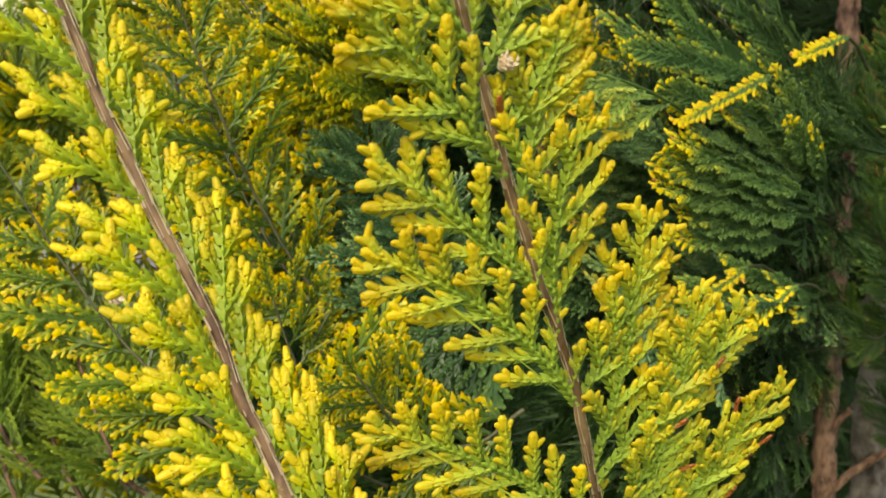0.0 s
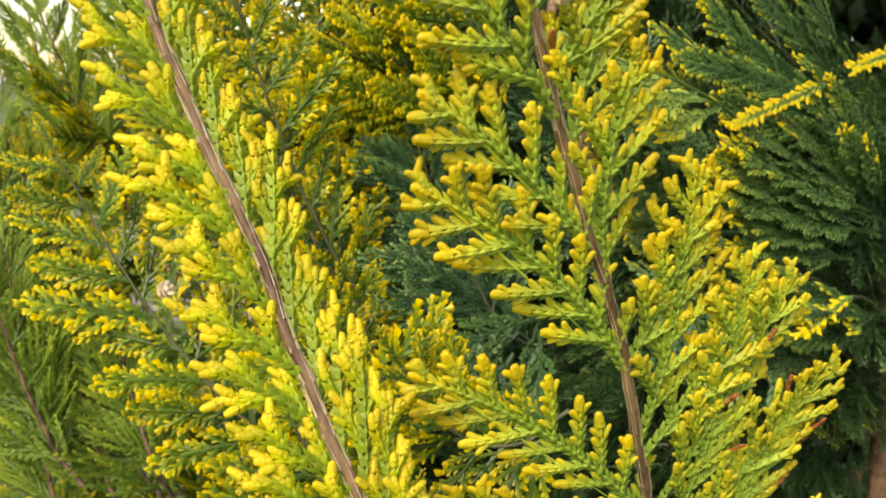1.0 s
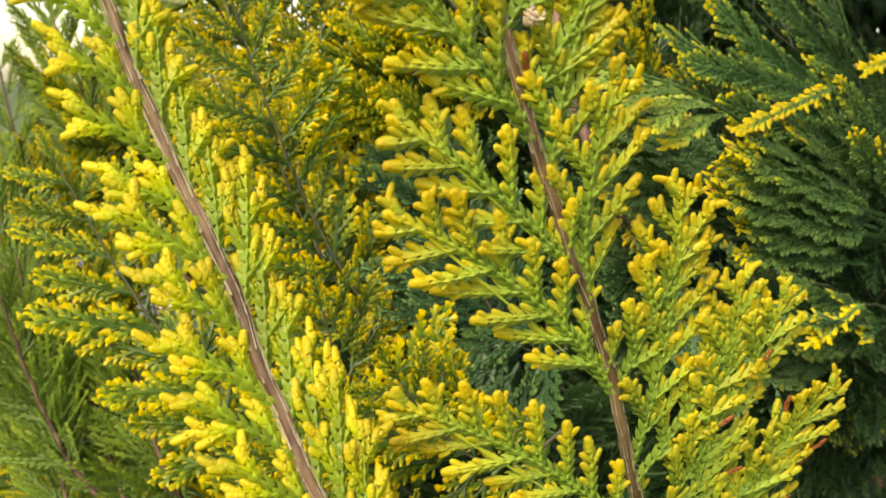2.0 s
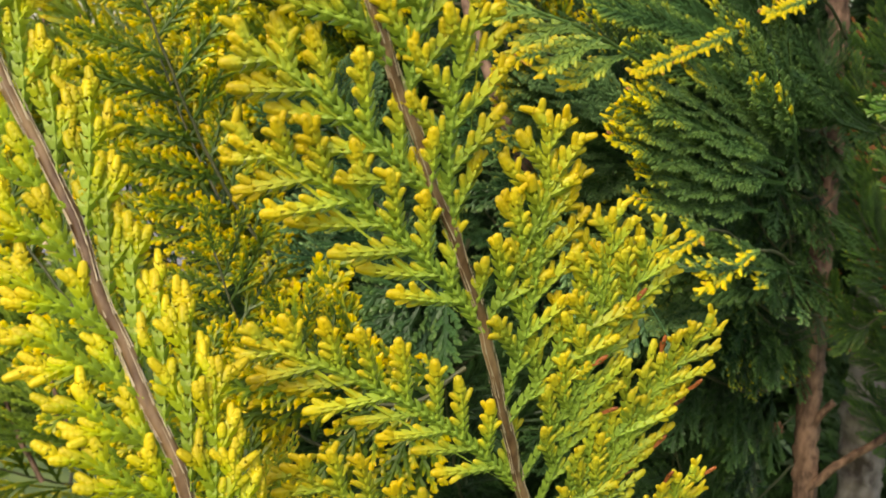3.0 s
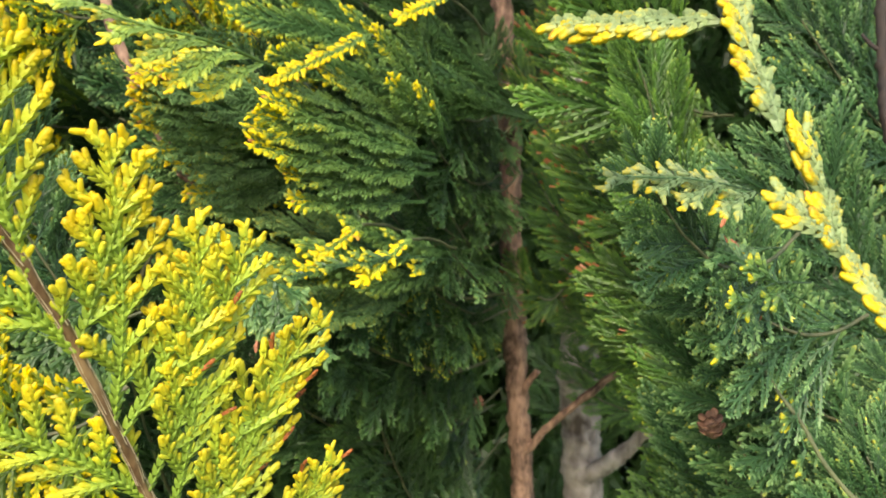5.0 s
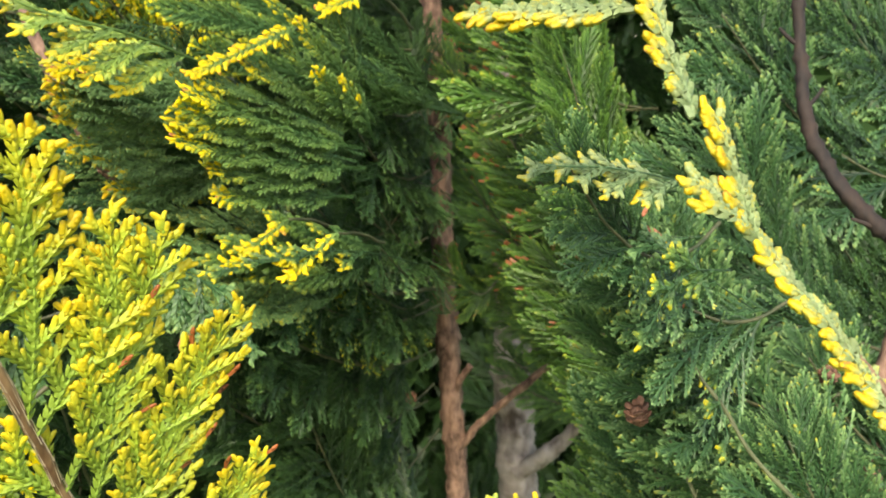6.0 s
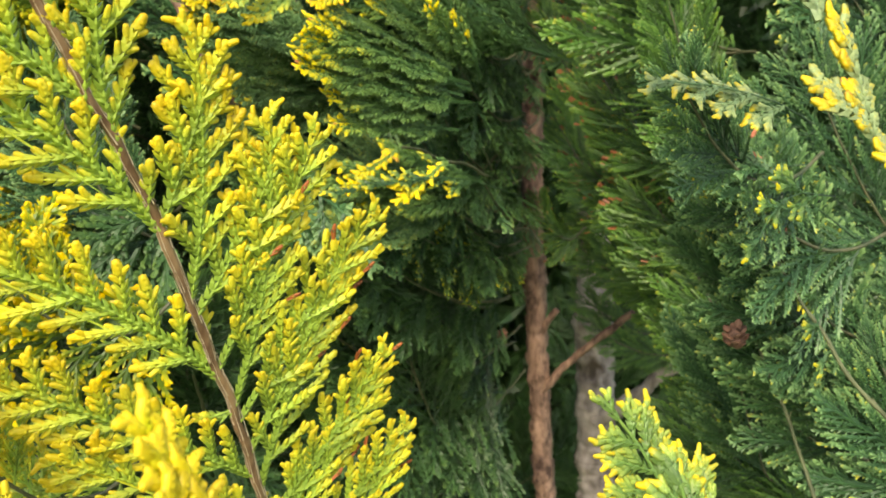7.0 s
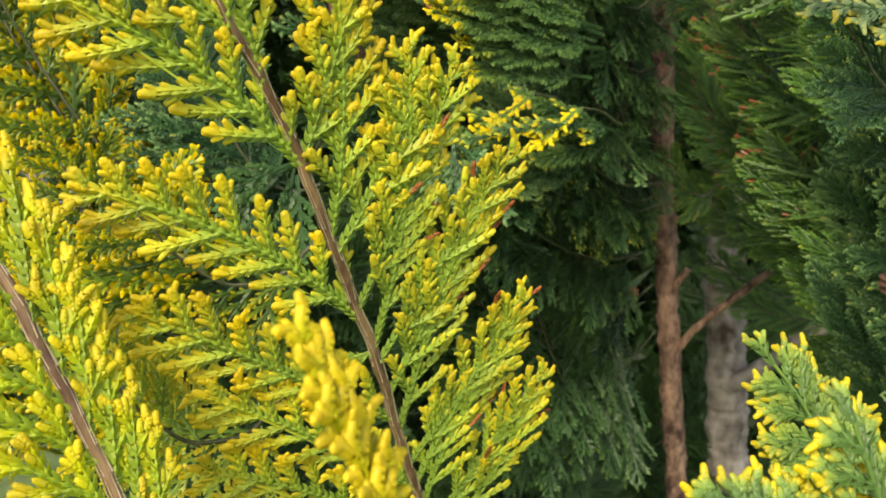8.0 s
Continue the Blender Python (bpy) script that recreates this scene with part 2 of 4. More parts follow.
def scaly(b, p0, way, nrm, length, w, age0, age1, detail, turn=0.0, flat=0.55, tip=False, curve=2.0):
    """One shoot clad in overlapping scale leaves. Returns its centres, headings and first corner."""
    pair = 0.0015 if tip else 0.0026
    count = max(2, int(round(length / (pair if detail == 2 else pair * 1.7))))
    pts, head = curve_points(p0, way, nrm, length, turn, max(4, count + 1))

    def sample(ts):
        x = ts * (len(pts) - 1)
        i = np.minimum(x.astype(int), len(pts) - 2)
        f = (x - i)[:, None]
        c = pts[i] * (1 - f) + pts[i + 1] * f
        h = head[i] * (1 - f) + head[i + 1] * f
        return c, h, np.cross(h, nrm), np.repeat(nrm[None, :], len(c), 0), age0 + (age1 - age0) * ts**curve

    if detail == 2:
        blunt = min(length, max(0.0030, 2.9 * w) if tip else 2.8 * w)
        share = 1 - blunt / length
        first = None
        if share > 0.15:
            count = max(1, int(round(length * share / pair)))
            ts = np.arange(count) / count * share
            c, h, s, u, ages = sample(ts)
            wide = w * (1.0 + 0.12 * (ts < 0.6))
            first = b.whorls(c, h, s, u, length * share / count * 1.08, wide, wide * flat, ages)
        k = np.array([0.0, 0.25, 0.50, 0.74, 0.90, 0.98, 1.0])
        rs = w * np.array([0.92, 0.98, 0.94, 0.80, 0.58, 0.34, 0.14])
        c, h, s, u, ages = sample(share + (1 - share) * k)
        end = b.rings(c, s, u, rs, rs * 0.72, ages, 6)
        k = np.array([0.0, 0.30, 0.58])
        c, h, s, u, ages = sample(share + (1 - share) * k)
        wide = w * np.array([1.0, 0.94, 0.74])
        b.tie(end, b.whorls(c, h, s, u, blunt * 0.34, wide, wide * 0.62, ages, BUD, True))
        if first is None:
            first = end
        else:
            b.tie(first, end)
    elif detail == 1 and tip:
        c, h, s, u, ages = sample(np.array([0.0, 0.6, 1.0]))
        rs = w * (np.array([0.8, 1.0, 0.25]) if w < 0.0009 else np.array([0.8, 1.05, 0.45]))
        first = b.rings(c, s, u, rs, rs * flat, ages, 3 if w < 0.0009 else 4, False)
    elif detail == 1:
        ts, rs = [], []
        for k in range(count):
            ts += [(k + 0.02) / count, (k + 0.85) / count]
            rs += [0.72, 1.16]
        ts.append(1.0)
        rs.append(0.5)
        c, h, s, u, ages = sample(np.array(ts))
        first = b.rings(c, s, u, w * np.array(rs), w * np.array(rs) * flat, ages, 4, False)
    elif tip:
        c, h, s, u, ages = sample(np.array([0.0, 0.55, 1.0]))
        first = b.n
        b.v.append(np.array([c[0], c[1] + s[1] * w, c[2], c[1] - s[1] * w, c[1] + u[1] * w * flat]))
        b.a.append(np.array([ages[0], ages[1], ages[2], ages[1], ages[1]]))
        b.f += [[first + i for i in q] for q in ((0, 1, 4), (1, 2, 4), (2, 3, 4), (3, 0, 4), (0, 3, 2, 1))]
        b.soft += [False] * 5
        b.n += 5
    else:
        c, h, s, u, ages = sample(np.array([0.0, 0.75, 1.0]))
        rs = w * np.array([0.9, 1.1, 0.4])
        first = b.rings(c, s, u, rs, rs * flat, ages, 3, False)
    return pts, head, first


def branchlet(b, p0, way, nrm, length, w, age0, age1, detail, rng, tip_len=0.0026, step=0.0026, turn=0.0, start_side=1, tip_age=0.8, tip_angle=38, dry=0.0, tip_curve=1.5, shy=0, skip=0.0, stout=1.1):
    """A side shoot with its rows of blunt tips. Returns its first corner."""
    pts, head, first = scaly(b, p0, way, nrm, length, w * stout, age0, age1, detail, turn, curve=1.3)
    if dry:
        out = unit(head[-1] + nrm * rng.uniform(-0.2, 0.3))
        b.tie(first, scaly(b, pts[-1] - out * 0.0008, out, nrm, dry * rng.uniform(0.8, 1.2), w * (0.72 if detail == 2 else 1.5), 1.1, 1.25, detail, rng.uniform(-20, 20))[2])
    s = start_side
    for k in range(int((length - 0.0012) / step * 2)):
        u = (0.0024 + k * step / 2) / length
        s = -s
        if u > 0.88 or rng.random() < 0.06 or (s == shy and (rng.random() < skip or u < 0.3)):
            continue
        p, h = at_share(pts, head, u)
        a = math.radians(tip_angle * rng.uniform(0.8, 1.2)) * s
        side = np.cross(nrm, h)
        d = unit(math.cos(a) * h + math.sin(a) * side + nrm * (rng.uniform(-0.2, 0.2) if detail == 2 else rng.uniform(-0.3, 0.55)))
        l = tip_len * rng.uniform(0.8, 1.25) * (1.15 - 0.4 * u)
        here = age0 + (min(age1, 0.9) - age0) * u**1.3 + 0.08
        end = tip_age + (age1 - tip_age) * u if age1 < 1 else tip_age
        kk = scaly(b, p, d, unit(nrm + side * rng.uniform(-0.25, 0.25)), l, w * rng.uniform(0.80, 0.95), here, end + rng.uniform(-0.07, 0.05), detail, tip=True, curve=tip_curve)[2]
        b.tie(first, kk)
    return first


def part(name, me, parent, label="", m=None):
    ob = new(name, me)
    ob.parent = parent
    if m is not None:
        ob.matrix_basis = m
    if label:
        tagged(ob, label)
    return ob


def thing(name, base, label, category="branch", group=""):
    ob = new(name)
    ob.location = base
    ob.empty_display_size = 0.01
    return tagged(ob, label, category, group)


def stem_tube(b, pts, r0, r1, sides=8, knots=0.006, rng=random, scars=0.0, flaky=0.0, swell=0.10):
    """A woody stem through smooth points, swollen a little at its nodes and not quite round."""
    pts = np.array(pts, float)
    d = np.r_[0, np.cumsum(np.linalg.norm(np.diff(pts, axis=0), axis=1))]
    n = max(6, int(d[-1] / 0.0022))
    t = np.linspace(0, d[-1], n)
    c = smooth_line(pts, d, t)
    h = np.gradient(c, axis=0)
    h /= np.linalg.norm(h, axis=1)[:, None]
    ref = np.array([0.3, -0.9, 0.2])
    side = np.cross(h, ref)
    side /= np.linalg.norm(side, axis=1)[:, None]
    up = np.cross(side, h)
    r = (r0 + (r1 - r0) * t / d[-1]) * (1 + swell * np.maximum(0, np.cos(t / knots * 2 * np.pi)) ** 6)
    r *= 1 + 0.05 * np.array([rng.uniform(-1, 1) for _ in t])
    phase = rng.uniform(0, 6)
    sway = np.minimum(0.22 * r, 0.00035)
    c = c + side * (sway * np.sin(t / 0.0105 * np.pi + phase) + 0.5 * sway * np.sin(t / 0.0043 + phase))[:, None]
    if flaky:
        # uneven thickness, scattered swellings and slow kinks
        for _ in range(int(d[-1] / 0.025)):
            at, long = rng.uniform(0, d[-1]), rng.uniform(0.006, 0.02)
            lump = np.exp(-((t - at) / long) ** 2)
            r = r * (1 + rng.uniform(-0.07, 0.09) * lump)
            c = c + side * (rng.uniform(-0.12, 0.12) * r * lump)[:, None]
    root = b.rings(c, side, up, r, r * 0.92, 0.5 * t / d[-1], sides)
    if flaky:
        # plates of bark stand off unevenly, longer than they are wide
        ring = b.v[-1].reshape(n, sides, 3)
        plate = np.zeros((n, sides))
        for _ in range(int(n * sides / 14)):
            i, j = rng.randrange(n), rng.randrange(sides)
            for q in range(rng.randint(1, 3)):
                plate[i:i + rng.randint(2, 7), (j + q) % sides] = rng.uniform(-0.10, flaky)
        plate += np.array([[rng.gauss(0, 0.018) for _ in range(sides)] for _ in range(n)])
        b.v[-1] = (c[:, None, :] + (ring - c[:, None, :]) * (1 + plate[:, :, None])).reshape(-1, 3)
    for k in range(int(d[-1] / scars) if scars else 0):
        i = int(k * scars / d[-1] * n)
        j = min(n - 1, i + int(scars * rng.uniform(1.2, 2.6) / 0.0022))
        for turn in (0.3, 0.9, 2.3, 2.9, -1.6):
            a = turn + rng.uniform(-0.3, 0.3)
            off = side[i] * math.cos(a) + up[i] * math.sin(a)
            off2 = side[j] * math.cos(a) + up[j] * math.sin(a)
            b.tie(root + i * sides + round(a / 2 / math.pi * sides) % sides, b.n)
            b.sliver(c[i] + off * r[i] * 0.97, c[j] + off2 * r[j] * 1.12, off * r[i] * 0.12, r[i] * rng.uniform(0.08, 0.15), 2.0)
    return c, h, d[-1]


def smooth_line(pts, d, t):
    """Catmull-Rom through pts, given at the distances d, read at t."""
    slope = np.gradient(pts, d, axis=0)
    i = np.clip(np.searchsorted(d, t) - 1, 0, len(d) - 2)
    w = (d[i + 1] - d[i])[:, None]
    x = ((t - d[i])[:, None]) / w
    return (2 * x**3 - 3 * x**2 + 1) * pts[i] + (x**3 - 2 * x**2 + x) * w * slope[i] + (3 * x**2 - 2 * x**3) * pts[i + 1] + (x**3 - x**2) * w * slope[i + 1]


def turned(v, axis, degrees):
    a = math.radians(degrees)
    return v * math.cos(a) + np.cross(axis, v) * math.sin(a) + axis * np.dot(axis, v) * (1 - math.cos(a))


def near_spray(owner, base, p0, way, nrm, length, bend, mat, rng, detail=2, w=0.0009, gap=0.0080, reach=0.0130, ages=(0.1, 0.62), tip_age=0.80, ccw=1.0, cw=1.0, first=0.10, brown=0.0, split=True, angle=44, tip_len=0.0040, step=0.0032, taper=0.55, tip_angle=33, fall=0.10, dull=0.0, dry_side=1.0, tip_curve=1.5, uneven=0.16, skip=0.0, thick=1.08, stout=1.1):
    """A flat spray close to the camera: a scaly axis with each side branchlet a part under it."""
    b = Build()
    pts, head, root = scaly(b, p0, way, nrm, length, w * thick, ages[0], max(ages[1], tip_age), detail, bend, curve=4.0)
    side_of = 1
    n = max(2, int(length * (1 - first) / gap * 2))
    made = []
    for k in range(n):
        u = first + (0.985 - first) * (k + 0.5) / n
        p, h = at_share(pts, head, u)
        side_of = -side_of
        left = length * (1 - u)
        l = min(reach * rng.uniform(1 - uneven * 1.1, 1 + uneven), taper * left + 0.0030) * (ccw if side_of > 0 else cw)
        if l < 0.0022:
            continue
        a = math.radians(angle * rng.uniform(0.88, 1.12)) * side_of
        lat = np.cross(nrm, h)
        d = unit(math.cos(a) * h + math.sin(a) * lat + nrm * rng.uniform(-0.14, 0.14))
        start = ages[0] + (ages[1] - ages[0]) * u * 0.7
        tips = tip_age - fall * (1 - u) - fall * 0.4 + rng.uniform(-0.05, 0.05)
        end = tip_age - fall * (1 - u) * 0.9 + rng.uniform(-0.04, 0.08)
        tips, end = max(tips, ages[1] - 0.04), max(end, ages[1])
        if side_of < 0 and dull:
            tips, end = dull, dull
        dry = 0.0048 if rng.random() < (brown if side_of > 0 else brown * dry_side) else 0.0
        bb = Build() if split else b
        r = branchlet(bb, p, d, unit(nrm + lat * rng.uniform(-0.2, 0.2)), l, w, start, end, detail, rng, turn=-12 * side_of, start_side=side_of, tip_age=tips, tip_len=tip_len, step=step, tip_angle=tip_angle, dry=dry, tip_curve=tip_curve, shy=side_of if skip else 0, skip=skip, stout=stout)
        if split:
            made.append(bb)
        else:
            b.tie(root, r)
    axis = part("spray", b.mesh("spray", mat, base), owner)
    for bb in made:
        part("branchlet", bb.mesh("branchlet", mat, base), axis)
    return axis


def near_frond(label, stem, nrm, sprays, mat, radius, seed, group="", wood=None, scars=0.0062, **kw):
    """A branch close to the camera: stem points from root to end; sprays as (share of stem, degrees from the stem, millimetres, bend)."""
    rng = random.Random(seed)
    base = tuple(stem[0])
    owner = thing("conifer_branch", base, label, "branch", group)
    b = Build()
    c, h, _ = stem_tube(b, stem, radius[0], radius[1], 10, rng=rng, scars=scars)
    part("stem", b.mesh("stem", wood or TWIG, base), owner, "brown woody stem with pale leaf scars")
    nrm = unit(np.array(nrm, float))
    for s, turn, mm, bend in sprays:
        p, d = at_share(c, h, s)
        d = unit(d - nrm * np.dot(d, nrm))
        near_spray(owner, base, p, turned(d, nrm, turn), nrm, mm / 1000, bend, mat, rng, **kw)
    return owner


def fan(label, root, hub, targets, nrm, mat, seed, group="", gather=(0.0, 0.0, 0.0), **kw):
    """A plume: a short stem, and from its end flat sprays that spread towards the targets."""
    rng = random.Random(seed)
    owner = thing("conifer_branch", root, label, "branch", group)
    b = Build()
    root, hub = np.array(root, float), np.array(hub, float)
    line = [root, (root + hub) / 2 + np.array([0, 0, -0.006]), hub]
    starts = [hub + (np.array(t, float) - hub) * np.array(gather) for t in targets]
    stem_tube(b, line, 0.0012, 0.0004, 6, 0.01, rng)
    part("stem", b.mesh("stem", SHADED_TWIG, tuple(root)), owner)
    nrm = unit(np.array(nrm, float))
    for t, start in zip(targets, starts):
        d = np.array(t, float) - start
        flat = unit(nrm - unit(d) * np.dot(nrm, unit(d)) + 0.25 * np.array([rng.gauss(0, 1) for _ in range(3)]))
        bend, skip = rng.uniform(-24, 24), rng.uniform(0.0, 0.022)
        way = turned(unit(d), flat, -bend / 2)
        near_spray(owner, tuple(root), start + unit(d) * skip, way, unit(flat - way * np.dot(flat, way)), np.linalg.norm(d) - skip, bend, mat, rng, split=False, **kw)
    return owner


# ---- shared sprays for the branches further in ----
def spray_mesh(name, seed, detail, mat, length=0.05, w=0.0008, ages=(0.05, 0.5), tip_age=0.62, gap=0.0062, reach=0.016, angle=38, step=0.0032, tip_len=0.003, tip_angle=36, brown=0.0):
    """A whole flat spray along +Y in the plane z = 0."""
    rng = random.Random(seed)
    b = Build()
    nrm, way = np.array([0, 0, 1.0]), np.array([0, 1.0, 0])
    pts, head, root = scaly(b, np.zeros(3), way, nrm, length, w * 1.1, ages[0], tip_age, detail, rng.uniform(-14, 14), curve=3.0)
    n, s = int(length / gap * 2), 1
    for k in range(n):
        u = 0.05 + 0.93 * (k + 0.5) / n
        p, h = at_share(pts, head, u)
        s = -s
        l = min(reach * rng.uniform(0.75, 1.15), 0.6 * length * (1 - u) + 0.003)
        a = math.radians(angle * rng.uniform(0.8, 1.2)) * s
        lat = np.cross(nrm, h)
        d = unit(math.cos(a) * h + math.sin(a) * lat + nrm * rng.uniform(-0.35, 0.35))
        dry = 0.0042 if rng.random() < brown else 0.0
        end = tip_age + rng.uniform(-0.06, 0.08)
        r = branchlet(b, p, d, unit(nrm + lat * rng.uniform(-0.3, 0.3)), l, w, ages[0] + 0.3 * u * (ages[1] - ages[0]), end, detail, rng, step=step, tip_len=tip_len, turn=-14 * s, tip_age=tip_age - 0.06, tip_angle=tip_angle, dry=dry)
        b.tie(root, r)
    me = b.mesh(name, mat)
    me["metres"] = length
    return me


def frame_of(p, way, nrm, size):
    """A pose with +Y along way and +Z near nrm."""
    y = Vector(way).normalized()
    x = y.cross(Vector(nrm)).normalized()
    z = x.cross(y)
    m = Matrix((x, y, z)).transposed().to_4x4()
    m.translation = Vector(p)
    return m @ Matrix.Diagonal((size, size, size, 1))


def far_frond(label, p0, p1, nrm, meshes, seed, reach=0.05, pairs=9, radius=(0.0013, 0.0005), sag=0.02, group="", wood=None, spread=48, roll=25, lift=0.0, first=0.08, category="branch"):
    """A branch further in: a curved twig with sprays on both sides that share their meshes."""
    rng = random.Random(seed)
    p0, p1 = np.array(p0, float), np.array(p1, float)
    nrm = unit(np.array(nrm, float))
    owner = thing("conifer_branch", tuple(p0), label, category, group)
    mid = (p0 + p1) / 2 + np.array([0, 0, -sag]) + nrm * rng.uniform(-0.008, 0.008)
    b = Build()
    c, h, length = stem_tube(b, [p0, (p0 + mid) / 2 + np.array([0, 0, -sag * 0.25]), mid, (mid + p1) / 2 + np.array([0, 0, -sag * 0.25]), p1], radius[0], radius[1], 6, 0.012, rng)
    part("stem", b.mesh("stem", wood or SHADED_TWIG, tuple(p0)), owner)
    home = Matrix.Translation(-Vector(p0))
    n = pairs * 2
    for k in range(n + 1):
        u = first + (0.99 - first) * k / n
        p, d = at_share(c, h, u)
        s = 1 if k % 2 else -1
        flat = unit(nrm - d * np.dot(nrm, d))
        l = reach * min(1.0, 0.35 + 1.5 * (1 - u)) * rng.uniform(0.8, 1.2) * min(1, 0.6 + 3 * u)
        turn = spread * rng.uniform(0.75, 1.2) * s if k < n else 0
        way = turned(d, flat, turn) + flat * rng.uniform(-0.25, 0.2) + np.array([0, 0, lift])
        nn = turned(flat, d, 1.5 * rng.uniform(-roll, roll))
        me = rng.choice(meshes)
        part("spray", me, owner, m=home @ frame_of(p, way, nn, l / me["metres"]))
    return owner

# ---- the ground and what lies beyond the hedge ----
def plain(name, c1, c2, scale, rough=0.9, bump=0.01):
    m, nodes, links, bsdf = material(name)
    where = nodes.new("ShaderNodeNewGeometry")
    a = nodes.new("ShaderNodeTexNoise")
    a.inputs["Scale"].default_value, a.inputs["Detail"].default_value = scale, 8.0
    links.new(where.outputs["Position"], a.inputs["Vector"])
    cr = nodes.new("ShaderNodeValToRGB")
    cr.color_ramp.elements[0].position, cr.color_ramp.elements[1].position = 0.35, 0.65
    cr.color_ramp.elements[0].color, cr.color_ramp.elements[1].color = (*c1, 1), (*c2, 1)
    links.new(a.outputs["Fac"], cr.inputs[0])
    links.new(cr.outputs[0], bsdf.inputs["Base Color"])
    bsdf.inputs["Roughness"].default_value = rough
    bp = nodes.new("ShaderNodeBump")
    bp.inputs["Distance"].default_value = bump
    links.new(a.outputs["Fac"], bp.inputs["Height"])
    links.new(bp.outputs[0], bsdf.inputs["Normal"])
    return m


def slab(name, x0, x1, y0, y1, z0, z1, mat, cuts=1):
    me = bpy.data.meshes.new(name)
    bm = bmesh.new()
    bmesh.ops.create_cube(bm, size=1.0)
    for v in bm.verts:
        v.co = Vector(((x0 + x1) / 2 + v.co.x * (x1 - x0), (y0 + y1) / 2 + v.co.y * (y1 - y0), (z0 + z1) / 2 + v.co.z * (z1 - z0)))
    bm.to_mesh(me)
    bm.free()
    me.materials.append(mat)
    return new(name, me)


GRASS = plain("grass_and_soil", (0.05, 0.085, 0.02), (0.11, 0.15, 0.035), 9.0)
ROAD = plain("grey_paving", (0.16, 0.15, 0.16), (0.24, 0.23, 0.24), 30.0)
tagged(slab("ground", -400, 400, -400, 400, -0.3, 0.0, GRASS), "wide grassy ground under the hedge", "ground", kind="structure")
tagged(slab("pavement", -30, -1.2, 5.0, 9.0, -0.05, 0.02, ROAD), "grey paved strip beyond the hedge", "pavement", kind="structure")

# ---- shared spray meshes ----
# dark bases carry the shade between shoots, lighter tips the highlights
DARKS = [spray_mesh("spray", 10 + k, 1, DARK, ages=(0.0, 0.42), tip_age=0.56, w=0.00054, gap=0.0052, reach=0.021, angle=32, step=0.0024, tip_len=0.0023, tip_angle=42) for k in range(4)]
DARK_TIPPED = [spray_mesh("spray", 20 + k, 1, DARK, tip_age=0.78, reach=0.02, angle=26, tip_len=0.002) for k in range(3)]
FRESH_DRY = [spray_mesh("spray", 35 + k, 1, FRESH, tip_age=0.72, reach=0.024, angle=26, gap=0.0052, step=0.0026, tip_len=0.0021, w=0.00054, brown=0.16) for k in range(2)]
FRESHES = [spray_mesh("spray", 30 + k, 1, FRESH, tip_age=0.70, reach=0.024, angle=26, gap=0.0052, step=0.0026, tip_len=0.0021, w=0.00054) for k in range(4)]
BLUES = [spray_mesh("spray", 40 + k, 1, BLUE, ages=(0.0, 0.5), tip_age=0.69, w=0.00052, gap=0.0048, reach=0.021, angle=32, step=0.0023, tip_len=0.0022, tip_angle=42) for k in range(4)]
BLUE_PLUMES = [spray_mesh("spray", 45 + k, 1, BLUE, ages=(0.1, 0.5), tip_age=0.68, w=0.00050, gap=0.0052, reach=0.026, angle=27, step=0.0023, tip_len=0.0021, tip_angle=42) for k in range(4)]
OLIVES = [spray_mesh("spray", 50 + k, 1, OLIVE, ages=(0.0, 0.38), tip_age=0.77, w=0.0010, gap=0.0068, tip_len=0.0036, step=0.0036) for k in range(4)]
GOLDS = [spray_mesh("spray", 55 + k, 1, GOLD, tip_age=0.80) for k in range(3)]
LIGHTS = [spray_mesh("spray", 80 + k, 1, LIGHT, tip_age=0.64, reach=0.026, angle=24, gap=0.007, tip_len=0.0024, w=0.0008) for k in range(3)]
# tip age kept low, so the deep hedge's shade is in the colour
LOW = [spray_mesh("spray", 60 + k, 0, DARK, length=0.075, ages=(0.0, 0.3), tip_age=0.52, gap=0.0068, step=0.0036, w=0.00066, reach=0.026, tip_len=0.0036, angle=34) for k in range(4)]
LOW_FRESH = [spray_mesh("spray", 65 + k, 0, LIGHT, length=0.075, tip_age=0.68, gap=0.009, step=0.0062, reach=0.03, angle=24, w=0.001, tip_len=0.006) for k in range(3)]
LOW_OLIVE = [spray_mesh("spray", 70 + k, 0, OLIVE, length=0.07, tip_age=0.78, gap=0.008, step=0.005, w=0.0011, reach=0.022) for k in range(3)]

# ---- the golden branch in the middle ----
FACE = (0.397, -0.871, -0.289)
MAIN_STEM = [(0.0634, 0.2817, 0.9793), (0.0523, 0.2596, 1.0306), (0.0465, 0.2471, 1.0603), (0.0410, 0.2376, 1.0814), (0.0352, 0.2274, 1.1044), (0.0298, 0.2182, 1.1245), (0.0221, 0.2078, 1.1454), (0.0131, 0.1956, 1.1698), (0.0077, 0.1875, 1.1867), (0.0019, 0.1785, 1.2058), (-0.0060, 0.1670, 1.2298)]
HERO = dict(stout=1.35, w=0.00104, gap=0.0092, reach=0.0165, step=0.0038, tip_len=0.0042, tip_angle=38, tip_curve=1.35, angle=43, taper=0.62, skip=0.4, ages=(0.12, 0.58), tip_age=0.84, thick=1.4, uneven=0.12)
